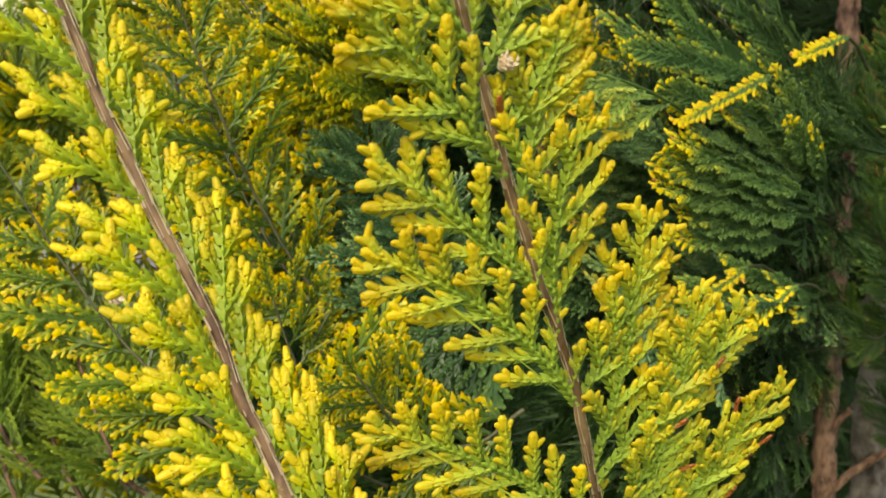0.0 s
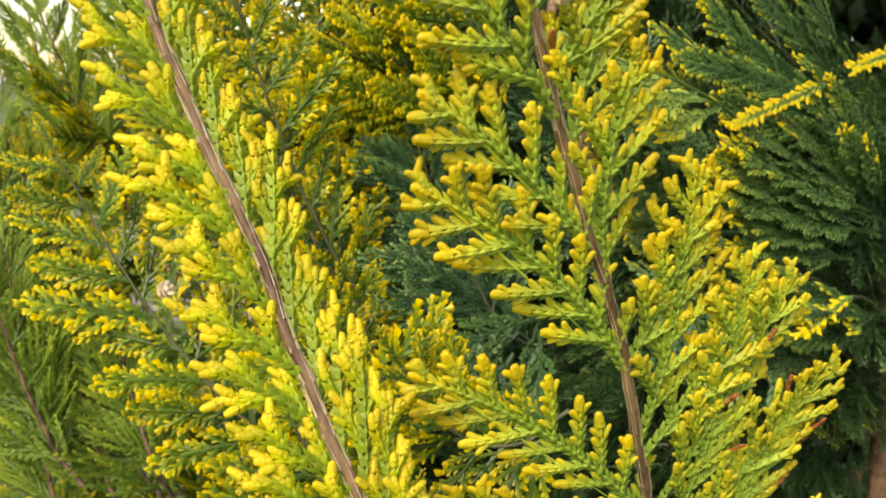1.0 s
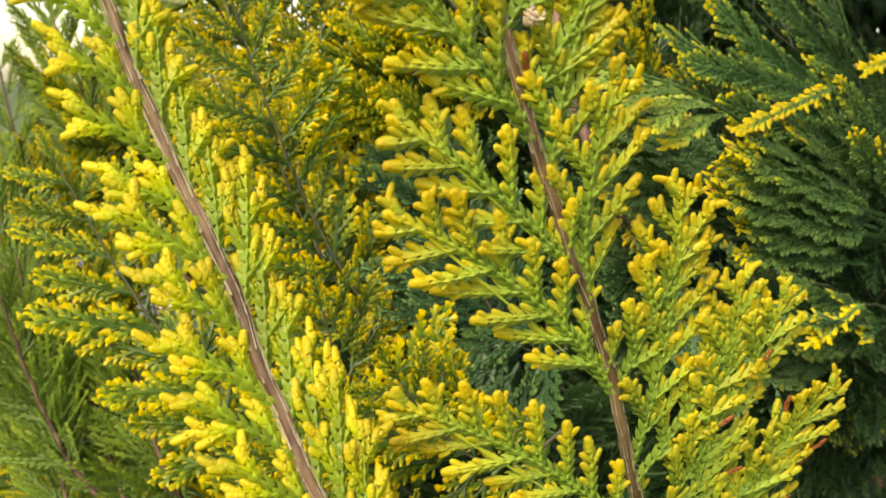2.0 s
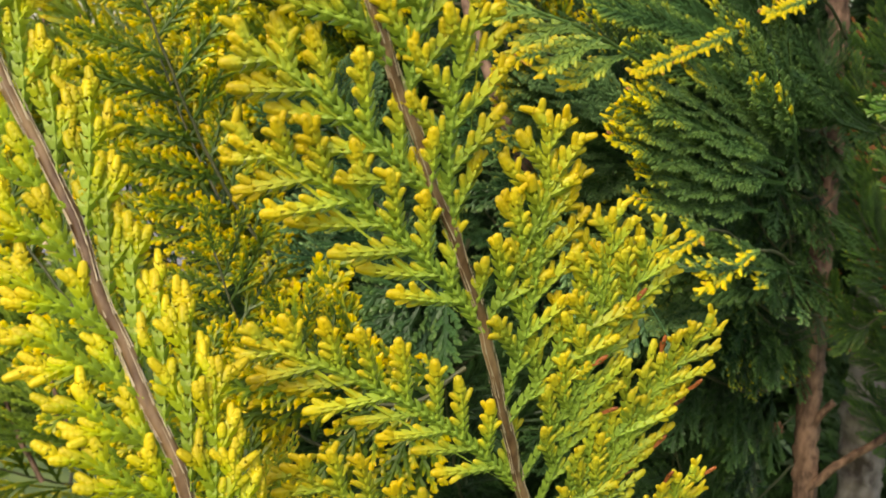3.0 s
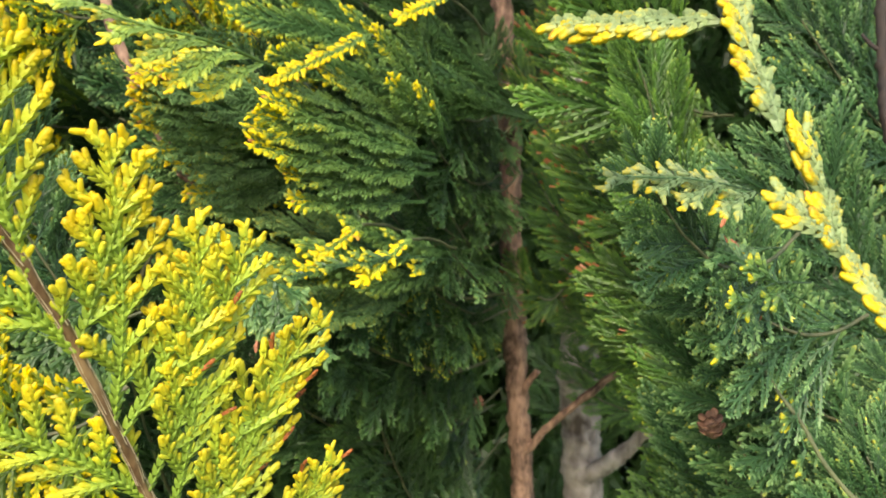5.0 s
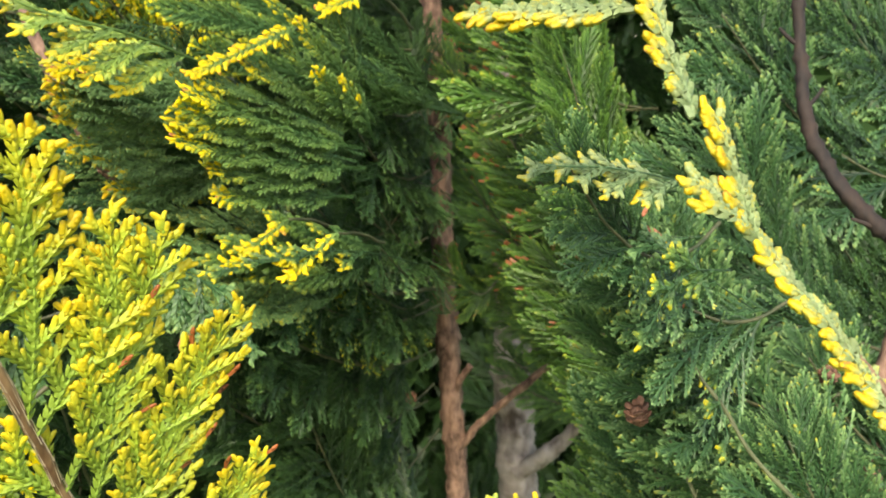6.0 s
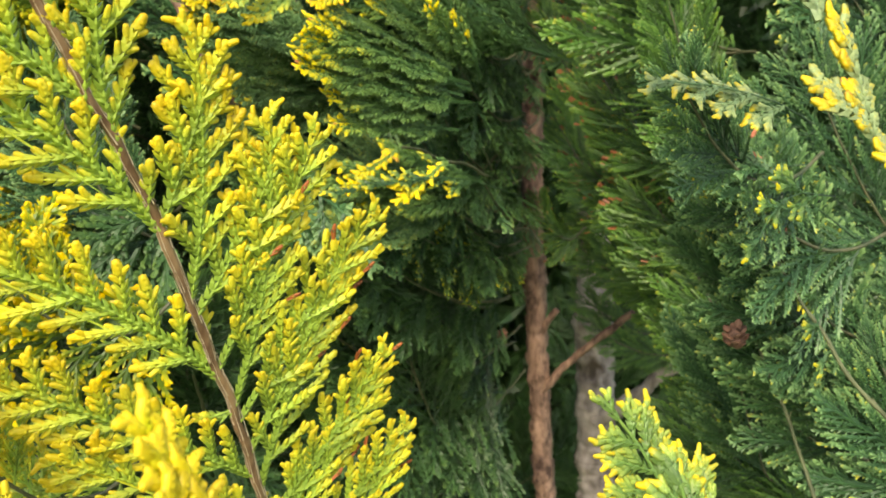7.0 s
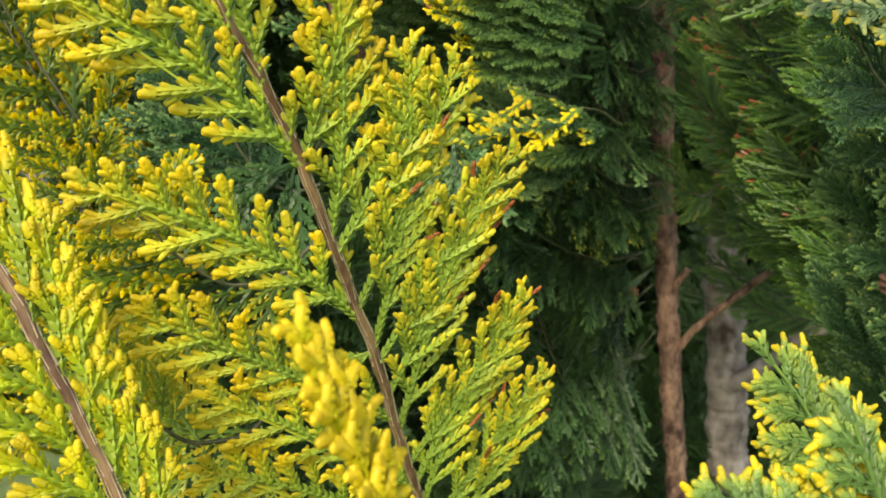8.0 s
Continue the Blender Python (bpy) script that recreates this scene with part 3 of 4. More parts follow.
main = near_frond("golden yellow conifer branch with flat scaly sprays", MAIN_STEM, FACE, [
    (0.930, 14, 30, 20),
    (0.860, 8, 35, 30),
    (0.772, 13, 49, 18),
    (0.656, 16, 56, 18),
    (0.541, 14, 74, 31),
    (0.364, 19, 88, 27),
    (0.225, 34, 92, 3),
    (0.111, 25, 90, 12),
    (0.015, 24, 100, 20),
], GOLD, (0.0016, 0.0010), 1, brown=0.012, first=0.06, ccw=1.08, **HERO)
main_base = MAIN_STEM[0]
rng_main = random.Random(5)
for s, turn, mm, bend in [
    (0.910, -42, 22, 3),
    (0.852, -50, 21, 8),
    (0.797, -46, 27, -4),
    (0.735, -19, 42, -24),
    (0.623, -6, 54, -36),
    (0.545, -40, 40, 6),
    (0.463, -28, 72, 20),
    (0.445, -52, 52, 16),
    (0.322, -34, 88, 24),
    (0.302, -48, 72, -4),
    (0.375, -44, 72, 8),
    (0.255, -40, 72, 4),
    (0.115, -38, 72, -12),
    (0.198, -25, 74, -17),
    (0.150, -52, 60, -6),
    (0.072, -24, 66, -40),
    (0.040, -58, 66, 10),
    (0.002, -64, 66, 36),
    (0.324, 138, 12, -150),
]:
    line = np.array(MAIN_STEM, float)
    gone = np.r_[0, np.cumsum(np.linalg.norm(np.diff(line, axis=0), axis=1))]
    here = smooth_line(line, gone, np.array([s * gone[-1], s * gone[-1] + 0.001]))
    bright = s > 0.42
    near_spray(main, main_base, here[0], turned(unit(here[1] - here[0]), unit(np.array(FACE)), turn), unit(np.array(FACE)), mm / 1000, bend, GOLD, rng_main, **{**HERO, "first": 0.10 if bright else 0.13, "brown": 0.012 if bright else 0.05, "dry_side": 2.5, "w": 0.00102 if bright else 0.00090, "gap": 0.0090 if bright else 0.0078, "reach": 0.0165, "step": 0.0038 if bright else 0.0034, "tip_len": 0.0042 if bright else 0.0036, "ages": (0.12, 0.58) if bright else (0.05, 0.42), "tip_age": 0.84 if bright else 0.76, "fall": 0.08 if bright else 0.13, "skip": 0.3})

# ---- the pale golden branch beside it, seen nearly edge on ----
LEFT_STEM = [(0.0016, 0.1780, 1.0226), (-0.0094, 0.1810, 1.0585), (-0.0263, 0.1840, 1.1050), (-0.0321, 0.1860, 1.1169), (-0.0385, 0.1880, 1.1298), (-0.0454, 0.1910, 1.1460), (-0.0543, 0.1930, 1.1622), (-0.0620, 0.1940, 1.1784), (-0.0677, 0.1950, 1.1918), (-0.0722, 0.1950, 1.2041), (-0.0762, 0.1940, 1.2164)]
left = near_frond("pale golden conifer branch on a brown stem", LEFT_STEM, (0.75, -0.62, 0.15), [], PALE, (0.0014, 0.0011), 2)
left_base, left_rng = LEFT_STEM[0], random.Random(12)
left_line = np.array(LEFT_STEM, float)
left_gone = np.r_[0, np.cumsum(np.linalg.norm(np.diff(left_line, axis=0), axis=1))]
PALE_SPRAY = dict(stout=1.05, thick=1.15, w=0.00118, gap=0.0108, ages=(0.10, 0.60), tip_age=0.85, step=0.0050, tip_len=0.0056, tip_angle=28, angle=34, skip=0.4, first=0.12, tip_curve=1.3)
for k in range(32):
    share, out = 0.035 + 0.95 * k / 32, k % 2 == 0
    here = smooth_line(left_line, left_gone, np.array([share * left_gone[-1], share * left_gone[-1] + 0.001]))
    way = unit(here[1] - here[0])
    face = unit(np.array((0.45, -0.86, 0.1) if out else (0.72, -0.68, 0.05)))
    face = unit(face - way * np.dot(face, way))
    mm = (31 if out else 38) * (1 - 0.35 * share) * left_rng.uniform(0.85, 1.15)
    near_spray(left, left_base, here[0], turned(way, face, 30 if out else -25), face, mm / 1000, 14 if out else 8, PALE, left_rng, reach=0.0125 if out else 0.0105, brown=0.01, **PALE_SPRAY)

# ---- plumes with yellow tips that reach out from the trunk ----
PLUMES = "plumes with yellow tips"
fan("dark green conifer plume with bright yellow tips", (0.2198, 0.5847, 1.0653), (0.1714, 0.4550, 1.1037), [(0.1437, 0.4200, 1.1979), (0.1289, 0.4100, 1.1898), (0.1186, 0.4000, 1.1836), (0.1036, 0.3900, 1.1753), (0.0865, 0.3750, 1.1701), (0.0813, 0.3700, 1.1655), (0.0777, 0.3700, 1.1600), (0.0764, 0.3700, 1.1539), (0.0756, 0.3700, 1.1499), (0.0868, 0.3800, 1.1458), (0.0888, 0.3850, 1.1354), (0.0919, 0.3900, 1.1237), (0.1336, 0.4000, 1.1702), (0.1458, 0.4100, 1.1659), (0.1550, 0.4200, 1.1583)],
    (0.15, -0.8, 0.55), DARK, 31, PLUMES, gap=0.0066, reach=0.017, w=0.00080, step=0.0030, gather=(0.10, 0.25, 0.50), ages=(0.42, 0.58), tip_age=1.0, fall=1.0, angle=25, tip_len=0.0032, tip_angle=30, first=0.10, tip_curve=2.5)
fan("blue green conifer plume with yellow tips", (0.1673, 0.5812, 1.0925), (0.1212, 0.4750, 1.1179), [(0.0496, 0.4000, 1.1814), (0.0464, 0.3950, 1.1757), (0.0373, 0.3850, 1.1729), (0.0358, 0.3850, 1.1689), (0.0355, 0.3850, 1.1643), (0.0363, 0.3900, 1.1564), (0.0397, 0.3950, 1.1454), (0.0465, 0.4000, 1.1404), (0.0540, 0.4050, 1.1340), (0.0524, 0.4100, 1.1256), (0.0611, 0.4200, 1.1650), (0.0752, 0.4300, 1.1724)],
    (0.15, -0.8, 0.5), BLUE, 32, PLUMES, gap=0.0064, reach=0.020, w=0.00092, step=0.0030, gather=(0.10, 0.25, 0.42), ages=(0.48, 0.62), tip_age=0.98, fall=1.5, angle=25, tip_len=0.003, tip_angle=32, first=0.10, tip_curve=2.5)
fan("dark green conifer plume with a few yellow ends", (0.2392, 0.6155, 1.0325), (0.1687, 0.4442, 1.0883), [(0.1289, 0.3946, 1.1083), (0.0856, 0.3921, 1.0986), (0.0924, 0.3918, 1.1051), (0.1115, 0.3997, 1.1141), (0.1045, 0.4064, 1.0874), (0.1201, 0.4019, 1.0826)],
    (0.15, -0.55, 0.8), DARK, 33, PLUMES, gap=0.0068, reach=0.014, w=0.00105, step=0.004, ages=(0.36, 0.55), tip_age=0.80, fall=0.5, angle=26, tip_len=0.003, tip_angle=30, first=0.12)
fan("dark green conifer plume with small yellow tips", (0.3093, 0.6357, 1.1026), (0.2457, 0.5564, 1.1399), [(0.0609, 0.4338, 1.2101), (0.0706, 0.4322, 1.1965), (0.0831, 0.4476, 1.2228), (0.1013, 0.4619, 1.2408), (0.0874, 0.4307, 1.1808), (0.1174, 0.4151, 1.1973), (0.1232, 0.4746, 1.2473)],
    (0.1, -0.85, 0.45), DARK, 34, PLUMES, detail=1, gap=0.0062, reach=0.020, w=0.00095, step=0.0034, ages=(0.2, 0.5), tip_age=0.82, fall=0.42, angle=26, tip_len=0.0026, first=0.12)
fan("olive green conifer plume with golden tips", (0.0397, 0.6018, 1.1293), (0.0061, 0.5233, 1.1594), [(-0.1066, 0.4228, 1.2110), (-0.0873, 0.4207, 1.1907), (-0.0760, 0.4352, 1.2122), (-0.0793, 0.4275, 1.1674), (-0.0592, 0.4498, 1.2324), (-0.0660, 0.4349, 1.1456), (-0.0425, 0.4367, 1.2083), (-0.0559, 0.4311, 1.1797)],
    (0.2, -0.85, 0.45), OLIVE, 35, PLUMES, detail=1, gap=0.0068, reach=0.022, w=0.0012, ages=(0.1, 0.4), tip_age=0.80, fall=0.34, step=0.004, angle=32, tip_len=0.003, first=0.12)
fan("pale tipped green plume behind the golden branch", (0.2299, 0.5688, 1.0370), (0.1586, 0.4688, 1.0708), [(0.0535, 0.4140, 1.1220), (0.0560, 0.4111, 1.1119), (0.0606, 0.4072, 1.1007), (0.0675, 0.4081, 1.0896), (0.0784, 0.4155, 1.1123), (0.0815, 0.4074, 1.0803), (0.0943, 0.4134, 1.0756), (0.1005, 0.4095, 1.0661), (0.0933, 0.4243, 1.1222), (0.1179, 0.4152, 1.0657)],
    (0.2, -0.75, 0.6), BLUE, 37, PLUMES, gap=0.0066, reach=0.016, w=0.0009, step=0.0036, ages=(0.50, 0.62), tip_age=0.72, fall=0.2, angle=24, tip_len=0.003, tip_angle=32, first=0.12)
fan("dark green fan of conifer foliage hanging down", (0.0312, 0.5014, 1.0835), (0.0219, 0.4207, 1.0860), [(-0.0149, 0.3979, 1.0609), (-0.0038, 0.3952, 1.0525), (0.0095, 0.3932, 1.0485), (0.0228, 0.3922, 1.0489), (-0.0173, 0.4008, 1.0738)],
    (0.1, -0.95, 0.2), DARK, 36, "", detail=1, gap=0.0066, reach=0.014, w=0.0011, ages=(0.2, 0.5), tip_age=0.66, fall=0.1, angle=34, tip_len=0.003, first=0.12)

near_frond("pale green conifer sprig with yellow ends", [(0.0957, 0.4000, 1.1705), (0.0759, 0.3750, 1.1805), (0.0569, 0.3550, 1.1869), (0.0414, 0.3450, 1.1908), (0.0268, 0.3400, 1.1968)], (0.1, -0.75, 0.65), [
    (0.22, 12, 30, 8), (0.30, -16, 26, -6), (0.42, 14, 28, 8), (0.50, -18, 24, -6), (0.60, 14, 24, 6), (0.68, -18, 18, -4), (0.78, 14, 16, 4), (0.84, -16, 13, -4), (0.97, 0, 14, 0),
], LIME, (0.0007, 0.0004), 61, gap=0.0062, reach=0.011, w=0.0010, ages=(0.45, 0.68), tip_age=0.92, fall=0.4, angle=26, step=0.0034, tip_len=0.0034, tip_curve=2.0, wood=LIME, scars=0, split=False)

# ---- the trunk, its dead twig and the grey stem behind ----
def woody(name, label, pts, r0, r1, mat, sides=12, category="trunk", knots=0.03, seed=1, swell=0.10):
    rng = random.Random(seed)
    ob = thing(name, pts[0], label, category)
    b = Build()
    c, h, _ = stem_tube(b, pts, r0, r1, sides, knots, rng, flaky=0.12, swell=swell)
    part("stem", b.mesh("stem", mat, pts[0]), ob)
    for k in range(4):
        p, d = at_share(c, h, 0.2 + 0.18 * k)
        out = unit(d * 0.8 + np.array([rng.uniform(-1, 1), rng.uniform(-0.6, 0.1), rng.uniform(-0.3, 0.6)]))
        b = Build()
        stem_tube(b, [p, p + out * r0 * 1.6, p + out * r0 * 3.2 + d * r0 * 0.6], r0 * 0.4, r0 * 0.22, 6, 0.004, rng)
        part("twig_stub", b.mesh("twig_stub", mat, pts[0]), ob)
    return ob


trunk = thing("young_tree", (0.2904, 0.6846, 0.6653), "slim brown trunk with rough flaking bark", "tree")
b = Build()
stem_tube(b, [(0.3104, 0.7346, -0.0200), (0.3024, 0.7146, 0.3327), (0.2904, 0.6846, 0.6653), (0.2759, 0.6725, 0.8520), (0.2706, 0.6767, 0.9464), (0.2681, 0.6807, 1.0166), (0.2680, 0.6833, 1.1087), (0.2656, 0.6894, 1.1896), (0.2661, 0.7112, 1.3001), (0.2680, 0.7400, 1.6000), (0.2720, 0.7800, 1.9500)], 0.0104, 0.0044, 22, 0.071, random.Random(4), flaky=0.26)
part("trunk", b.mesh("trunk", TRUNK, trunk.location), trunk)
for k, (pts, r) in enumerate((([(0.2740, 0.6697, 0.8885), (0.2882, 0.6607, 0.9102), (0.3050, 0.6507, 0.9294), (0.3330, 0.6398, 0.9560)], 0.0032), ([(0.2728, 0.6731, 0.9304), (0.2784, 0.6694, 0.9440), (0.2834, 0.6651, 0.9534)], 0.003))):
    b = Build()
    stem_tube(b, pts, r, r * 0.75, 10, 0.009, random.Random(7 + k), flaky=0.22)
    part("dead_twig", b.mesh("dead_twig", TRUNK, trunk.location), trunk, "bare broken brown twig")
old_tree = thing("old_tree", (0.4082, 0.8563, 0.4988), "pale grey weathered tree deep in the hedge", "tree")
b = Build()
stem_tube(b, [(0.4382, 0.9063, -0.0200), (0.4232, 0.8863, 0.2494), (0.4082, 0.8563, 0.4988), (0.3941, 0.8607, 0.7694), (0.3916, 0.8674, 0.8796), (0.3958, 0.8821, 0.9845), (0.4070, 0.9157, 1.1656), (0.4150, 0.9549, 1.3725)], 0.024, 0.016, 26, 0.09, random.Random(3), flaky=0.14)
part("trunk", b.mesh("trunk", GREY, old_tree.location), old_tree)
b = Build()
stem_tube(b, [(0.3888, 0.8485, 0.7808), (0.4178, 0.8274, 0.8093), (0.4405, 0.8084, 0.8419), (0.4636, 0.7906, 0.8546)], 0.0095, 0.0045, 12, 0.04, random.Random(8), flaky=0.15)
part("limb", b.mesh("limb", GREY, old_tree.location), old_tree)
woody("bare_stem", "thin bare brown stem among the foliage", [(0.1978, 0.7295, 0.9569), (0.1115, 0.6045, 1.0494), (0.0725, 0.4987, 1.0969), (0.0574, 0.4497, 1.1200), (0.0520, 0.4428, 1.1295), (0.0464, 0.4412, 1.1395), (0.0354, 0.4396, 1.1655), (0.0252, 0.4487, 1.1931), (0.0212, 0.4612, 1.2433)], 0.0027, 0.0024, TRUNK, 8, "stem", 0.02, 5)
woody("bare_stem", "rough brown stem rising beside blue green foliage", [(0.3604, 0.3142, 0.9178), (0.3569, 0.3270, 0.9699), (0.3591, 0.3389, 1.0019), (0.3662, 0.3474, 1.0243), (0.3826, 0.3595, 1.0508)], 0.0042, 0.0034, TRUNK, 12, "stem", 0.03, 9)
woody("bare_stem", "grey green winding stem over feathery foliage", [(0.2849, 0.2463, 0.9944), (0.2736, 0.2580, 1.0182), (0.2653, 0.2653, 1.0305), (0.2546, 0.2734, 1.0437), (0.2487, 0.2801, 1.0567), (0.2428, 0.2863, 1.0672), (0.2373, 0.2949, 1.0800), (0.2348, 0.3098, 1.0954)], 0.0010, 0.0005, GREEN_STEM, 8, "stem", 0.011, 11)
woody("bare_stem", "grey green winding stem over feathery foliage", [(0.2613, 0.2856, 0.9748), (0.2554, 0.2986, 1.0012), (0.2510, 0.3062, 1.0201), (0.2474, 0.3144, 1.0333), (0.2454, 0.3221, 1.0457)], 0.0009, 0.0005, GREEN_STEM, 8, "stem", 0.011, 12)
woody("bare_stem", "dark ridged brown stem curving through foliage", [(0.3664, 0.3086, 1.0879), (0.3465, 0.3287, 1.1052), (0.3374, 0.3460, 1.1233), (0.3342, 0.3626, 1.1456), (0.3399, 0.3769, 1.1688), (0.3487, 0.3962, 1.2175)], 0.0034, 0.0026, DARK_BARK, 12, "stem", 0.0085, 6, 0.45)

# ---- near branches at the edges of the walk ----
comb = thing("conifer_branch", (0.2000, 0.1345, 1.0996), "blue green sprig, paled as if edge lit, with a bright yellow edge", "branch")
comb_base, comb_rng = tuple(comb.location), random.Random(44)
for p, q, bend, near_side in (
    ((0.2000, 0.1345, 1.0996), (0.1918, 0.1485, 1.1185), 10, 0.0075),
    ((0.1947, 0.1468, 1.1147), (0.1802, 0.1651, 1.1400), 12, 0.0070),
    ((0.1773, 0.1655, 1.1439), (0.1673, 0.1690, 1.1531), 26, 0.0085),
    ((0.1812, 0.1666, 1.1386), (0.1739, 0.1725, 1.1652), -6, 0.0055),
    ((0.1666, 0.1690, 1.1650), (0.1609, 0.1850, 1.1975), 8, 0.0070),
    ((0.1607, 0.1820, 1.1856), (0.1361, 0.2080, 1.1858), 6, 0.0080),
):
    p, q = np.array(p), np.array(q)
    face = unit(np.array((0.35, -0.75, 0.55)))
    way = unit(q - p)
    face = unit(face - way * np.dot(face, way))
    near_spray(comb, comb_base, p, turned(way, face, -bend / 2), face, np.linalg.norm(q - p), bend, BLUE_LIT, comb_rng, w=0.00118, gap=0.0026, reach=near_side, ages=(0.56, 0.66), tip_age=0.88, fall=0.02, first=0.02, ccw=1.0, cw=0.72, step=0.0036, tip_len=0.0024, angle=44, taper=2.0, dull=0.69, uneven=0.45, tip_curve=2.0)
b = Build()
stem_tube(b, [(0.2051, 0.1302, 1.0871), (0.1979, 0.1389, 1.1072), (0.1942, 0.1499, 1.1185), (0.1932, 0.1541, 1.1216)], 0.0013, 0.0009, 8, 0.006, random.Random(45), flaky=0.08)
part("stem", b.mesh("stem", TWIG, comb_base), comb)

near_frond("green conifer sprig with fresh yellow tips", [(0.1792, 0.2133, 1.0087), (0.1713, 0.2183, 1.0249), (0.1609, 0.2178, 1.0391), (0.1525, 0.2192, 1.0534), (0.1464, 0.2198, 1.0613)], (0.15, -0.9, 0.35), [
    (0.14, 34, 24, 6), (0.22, -30, 24, -6), (0.28, 34, 22, 6), (0.33, -28, 21, -6), (0.38, 34, 22, 6), (0.46, -30, 19, -6), (0.52, 36, 20, 6), (0.60, -30, 16, -6), (0.67, 38, 15, 6), (0.74, -32, 15, -6), (0.81, 38, 12, 6), (0.86, -32, 10, -4), (0.97, 0, 9, 0),
], LIME, (0.0007, 0.0004), 6, gap=0.0054, reach=0.0125, w=0.00100, ages=(0.25, 0.6), tip_age=0.86, fall=0.22, angle=28, step=0.0028, tip_len=0.0034, tip_curve=2.0, wood=LIME, scars=0)
near_frond("golden conifer sprig close to the lens", [(0.0455, 0.1050, 1.0771), (0.0425, 0.1082, 1.0881), (0.0387, 0.1093, 1.0992), (0.0351, 0.1094, 1.1103)], (0.85, -0.5, 0.1), [
    (0.15, 13, 14, 4), (0.25, -13, 12, -4), (0.35, 12, 14, 4), (0.45, -13, 12, -4), (0.55, 12, 13, 4), (0.62, -12, 11, -4), (0.74, 11, 12, 4), (0.8, -12, 9, 0), (0.97, 0, 8, 0),
], PALE, (0.0010, 0.0007), 8, gap=0.0045, reach=0.0055, w=0.00115, ages=(0.5, 0.8), tip_age=0.86, step=0.0034, tip_len=0.0026)
CORNER = dict(gap=0.0050, reach=0.010, w=0.00105, ages=(0.15, 0.58), tip_age=0.93, fall=0.16, step=0.0030, tip_len=0.0036, angle=34, tip_curve=1.0, wood=LIME, scars=0)
near_frond("bright golden conifer sprig with a pale green middle", [(0.1487, 0.1449, 1.0355), (0.1405, 0.1467, 1.0510), (0.1346, 0.1468, 1.0655), (0.1300, 0.1475, 1.0785)], (0.1, -0.85, 0.5), [
    (0.20, 48, 28, 8), (0.30, -26, 16, -4), (0.36, 50, 24, 8), (0.48, -28, 14, -4), (0.52, 46, 19, 8), (0.63, -28, 11, -4), (0.68, 42, 13, 6), (0.80, -24, 8, 0), (0.84, 36, 9, 4), (0.97, 0, 7, 0),
], LIME, (0.0006, 0.0004), 9, **CORNER)
near_frond("bright golden conifer sprig with a pale green middle", [(0.1287, 0.1378, 1.0402), (0.1228, 0.1410, 1.0504), (0.1152, 0.1427, 1.0582), (0.1052, 0.1435, 1.0653)], (0.1, -0.85, 0.5), [
    (0.20, 30, 14, 4), (0.30, -40, 14, -6), (0.42, 30, 12, 4), (0.52, -42, 13, -6), (0.64, 30, 9, 4), (0.72, -42, 10, -6), (0.86, -38, 7, -4), (0.97, 0, 7, 0),
], LIME, (0.0006, 0.0004), 10, **CORNER)

def tipped_sprig(label, pts, face, lats, ages):
    near_frond(label, pts, face, lats, BLUE_LIT if "pale yellow" in label else BLUE if "blue" in label or "pale" in label else DARK, (0.0003, 0.0002), 21 + len(label), detail=2, gap=0.0056, reach=0.010, w=0.00088, step=0.0032, tip_len=0.0030, ages=(0.35, 0.6), tip_age=ages, fall=0.14, angle=34, split=False, brown=0.05, wood=BLUE, scars=0, group="sprigs with coloured tips")


tipped_sprig("blue green sprig with pale yellow tips", [(0.2436, 0.2886, 1.1298), (0.2152, 0.2669, 1.1397), (0.1881, 0.2492, 1.1458), (0.1648, 0.2351, 1.1489)], (0.1, -0.8, 0.6), [(0.3, 15, 16, 4), (0.4, -16, 18, -4), (0.55, 14, 15, 4), (0.62, -16, 15, -4), (0.75, 12, 10, 4), (0.82, -14, 10, -4), (0.97, 0, 9, 0)], 0.86)
tipped_sprig("blue green sprig with a reddish tip", [(0.2664, 0.2940, 1.0880), (0.2381, 0.2847, 1.1059), (0.2173, 0.2772, 1.1179), (0.1988, 0.2733, 1.1247)], (0.1, -0.8, 0.6), [(0.3, 22, 20, 4), (0.4, -22, 22, -4), (0.52, 22, 18, 4), (0.6, -22, 16, -4), (0.72, 20, 12, 4), (0.8, -20, 11, -4), (0.97, 0, 10, 0)], 0.72)
tipped_sprig("drooping green sprig ending in yellow", [(0.2490, 0.2816, 1.1057), (0.2263, 0.2676, 1.1099), (0.2078, 0.2510, 1.1075), (0.1977, 0.2417, 1.1011)], (0.3, -0.85, 0.2), [(0.2, 26, 14, 4), (0.35, -26, 14, -4), (0.55, 24, 10, 4), (0.7, -24, 8, -4), (0.98, 0, 6, 0)], 0.80)
tipped_sprig("drooping green sprig ending in yellow", [(0.2663, 0.3109, 1.0691), (0.2521, 0.2927, 1.0648), (0.2446, 0.2777, 1.0599), (0.2410, 0.2668, 1.0541)], (0.3, -0.85, 0.2), [(0.2, 24, 10, 4), (0.35, -24, 10, -4), (0.55, 22, 8, 4), (0.7, -22, 7, -4), (0.98, 0, 6, 0)], 0.82)
tipped_sprig("pale green sprig hanging down", [(0.0559, 0.3779, 1.1061), (0.0737, 0.3617, 1.1035), (0.0882, 0.3456, 1.0973), (0.0960, 0.3305, 1.0869)], (0.3, -0.85, 0.3), [(0.15, -30, 26, -10), (0.3, 24, 12, 4), (0.35, -34, 26, -10), (0.55, -36, 24, -10), (0.6, 24, 10, 4), (0.75, -36, 20, -8), (0.97, 0, 12, 0)], 0.72)
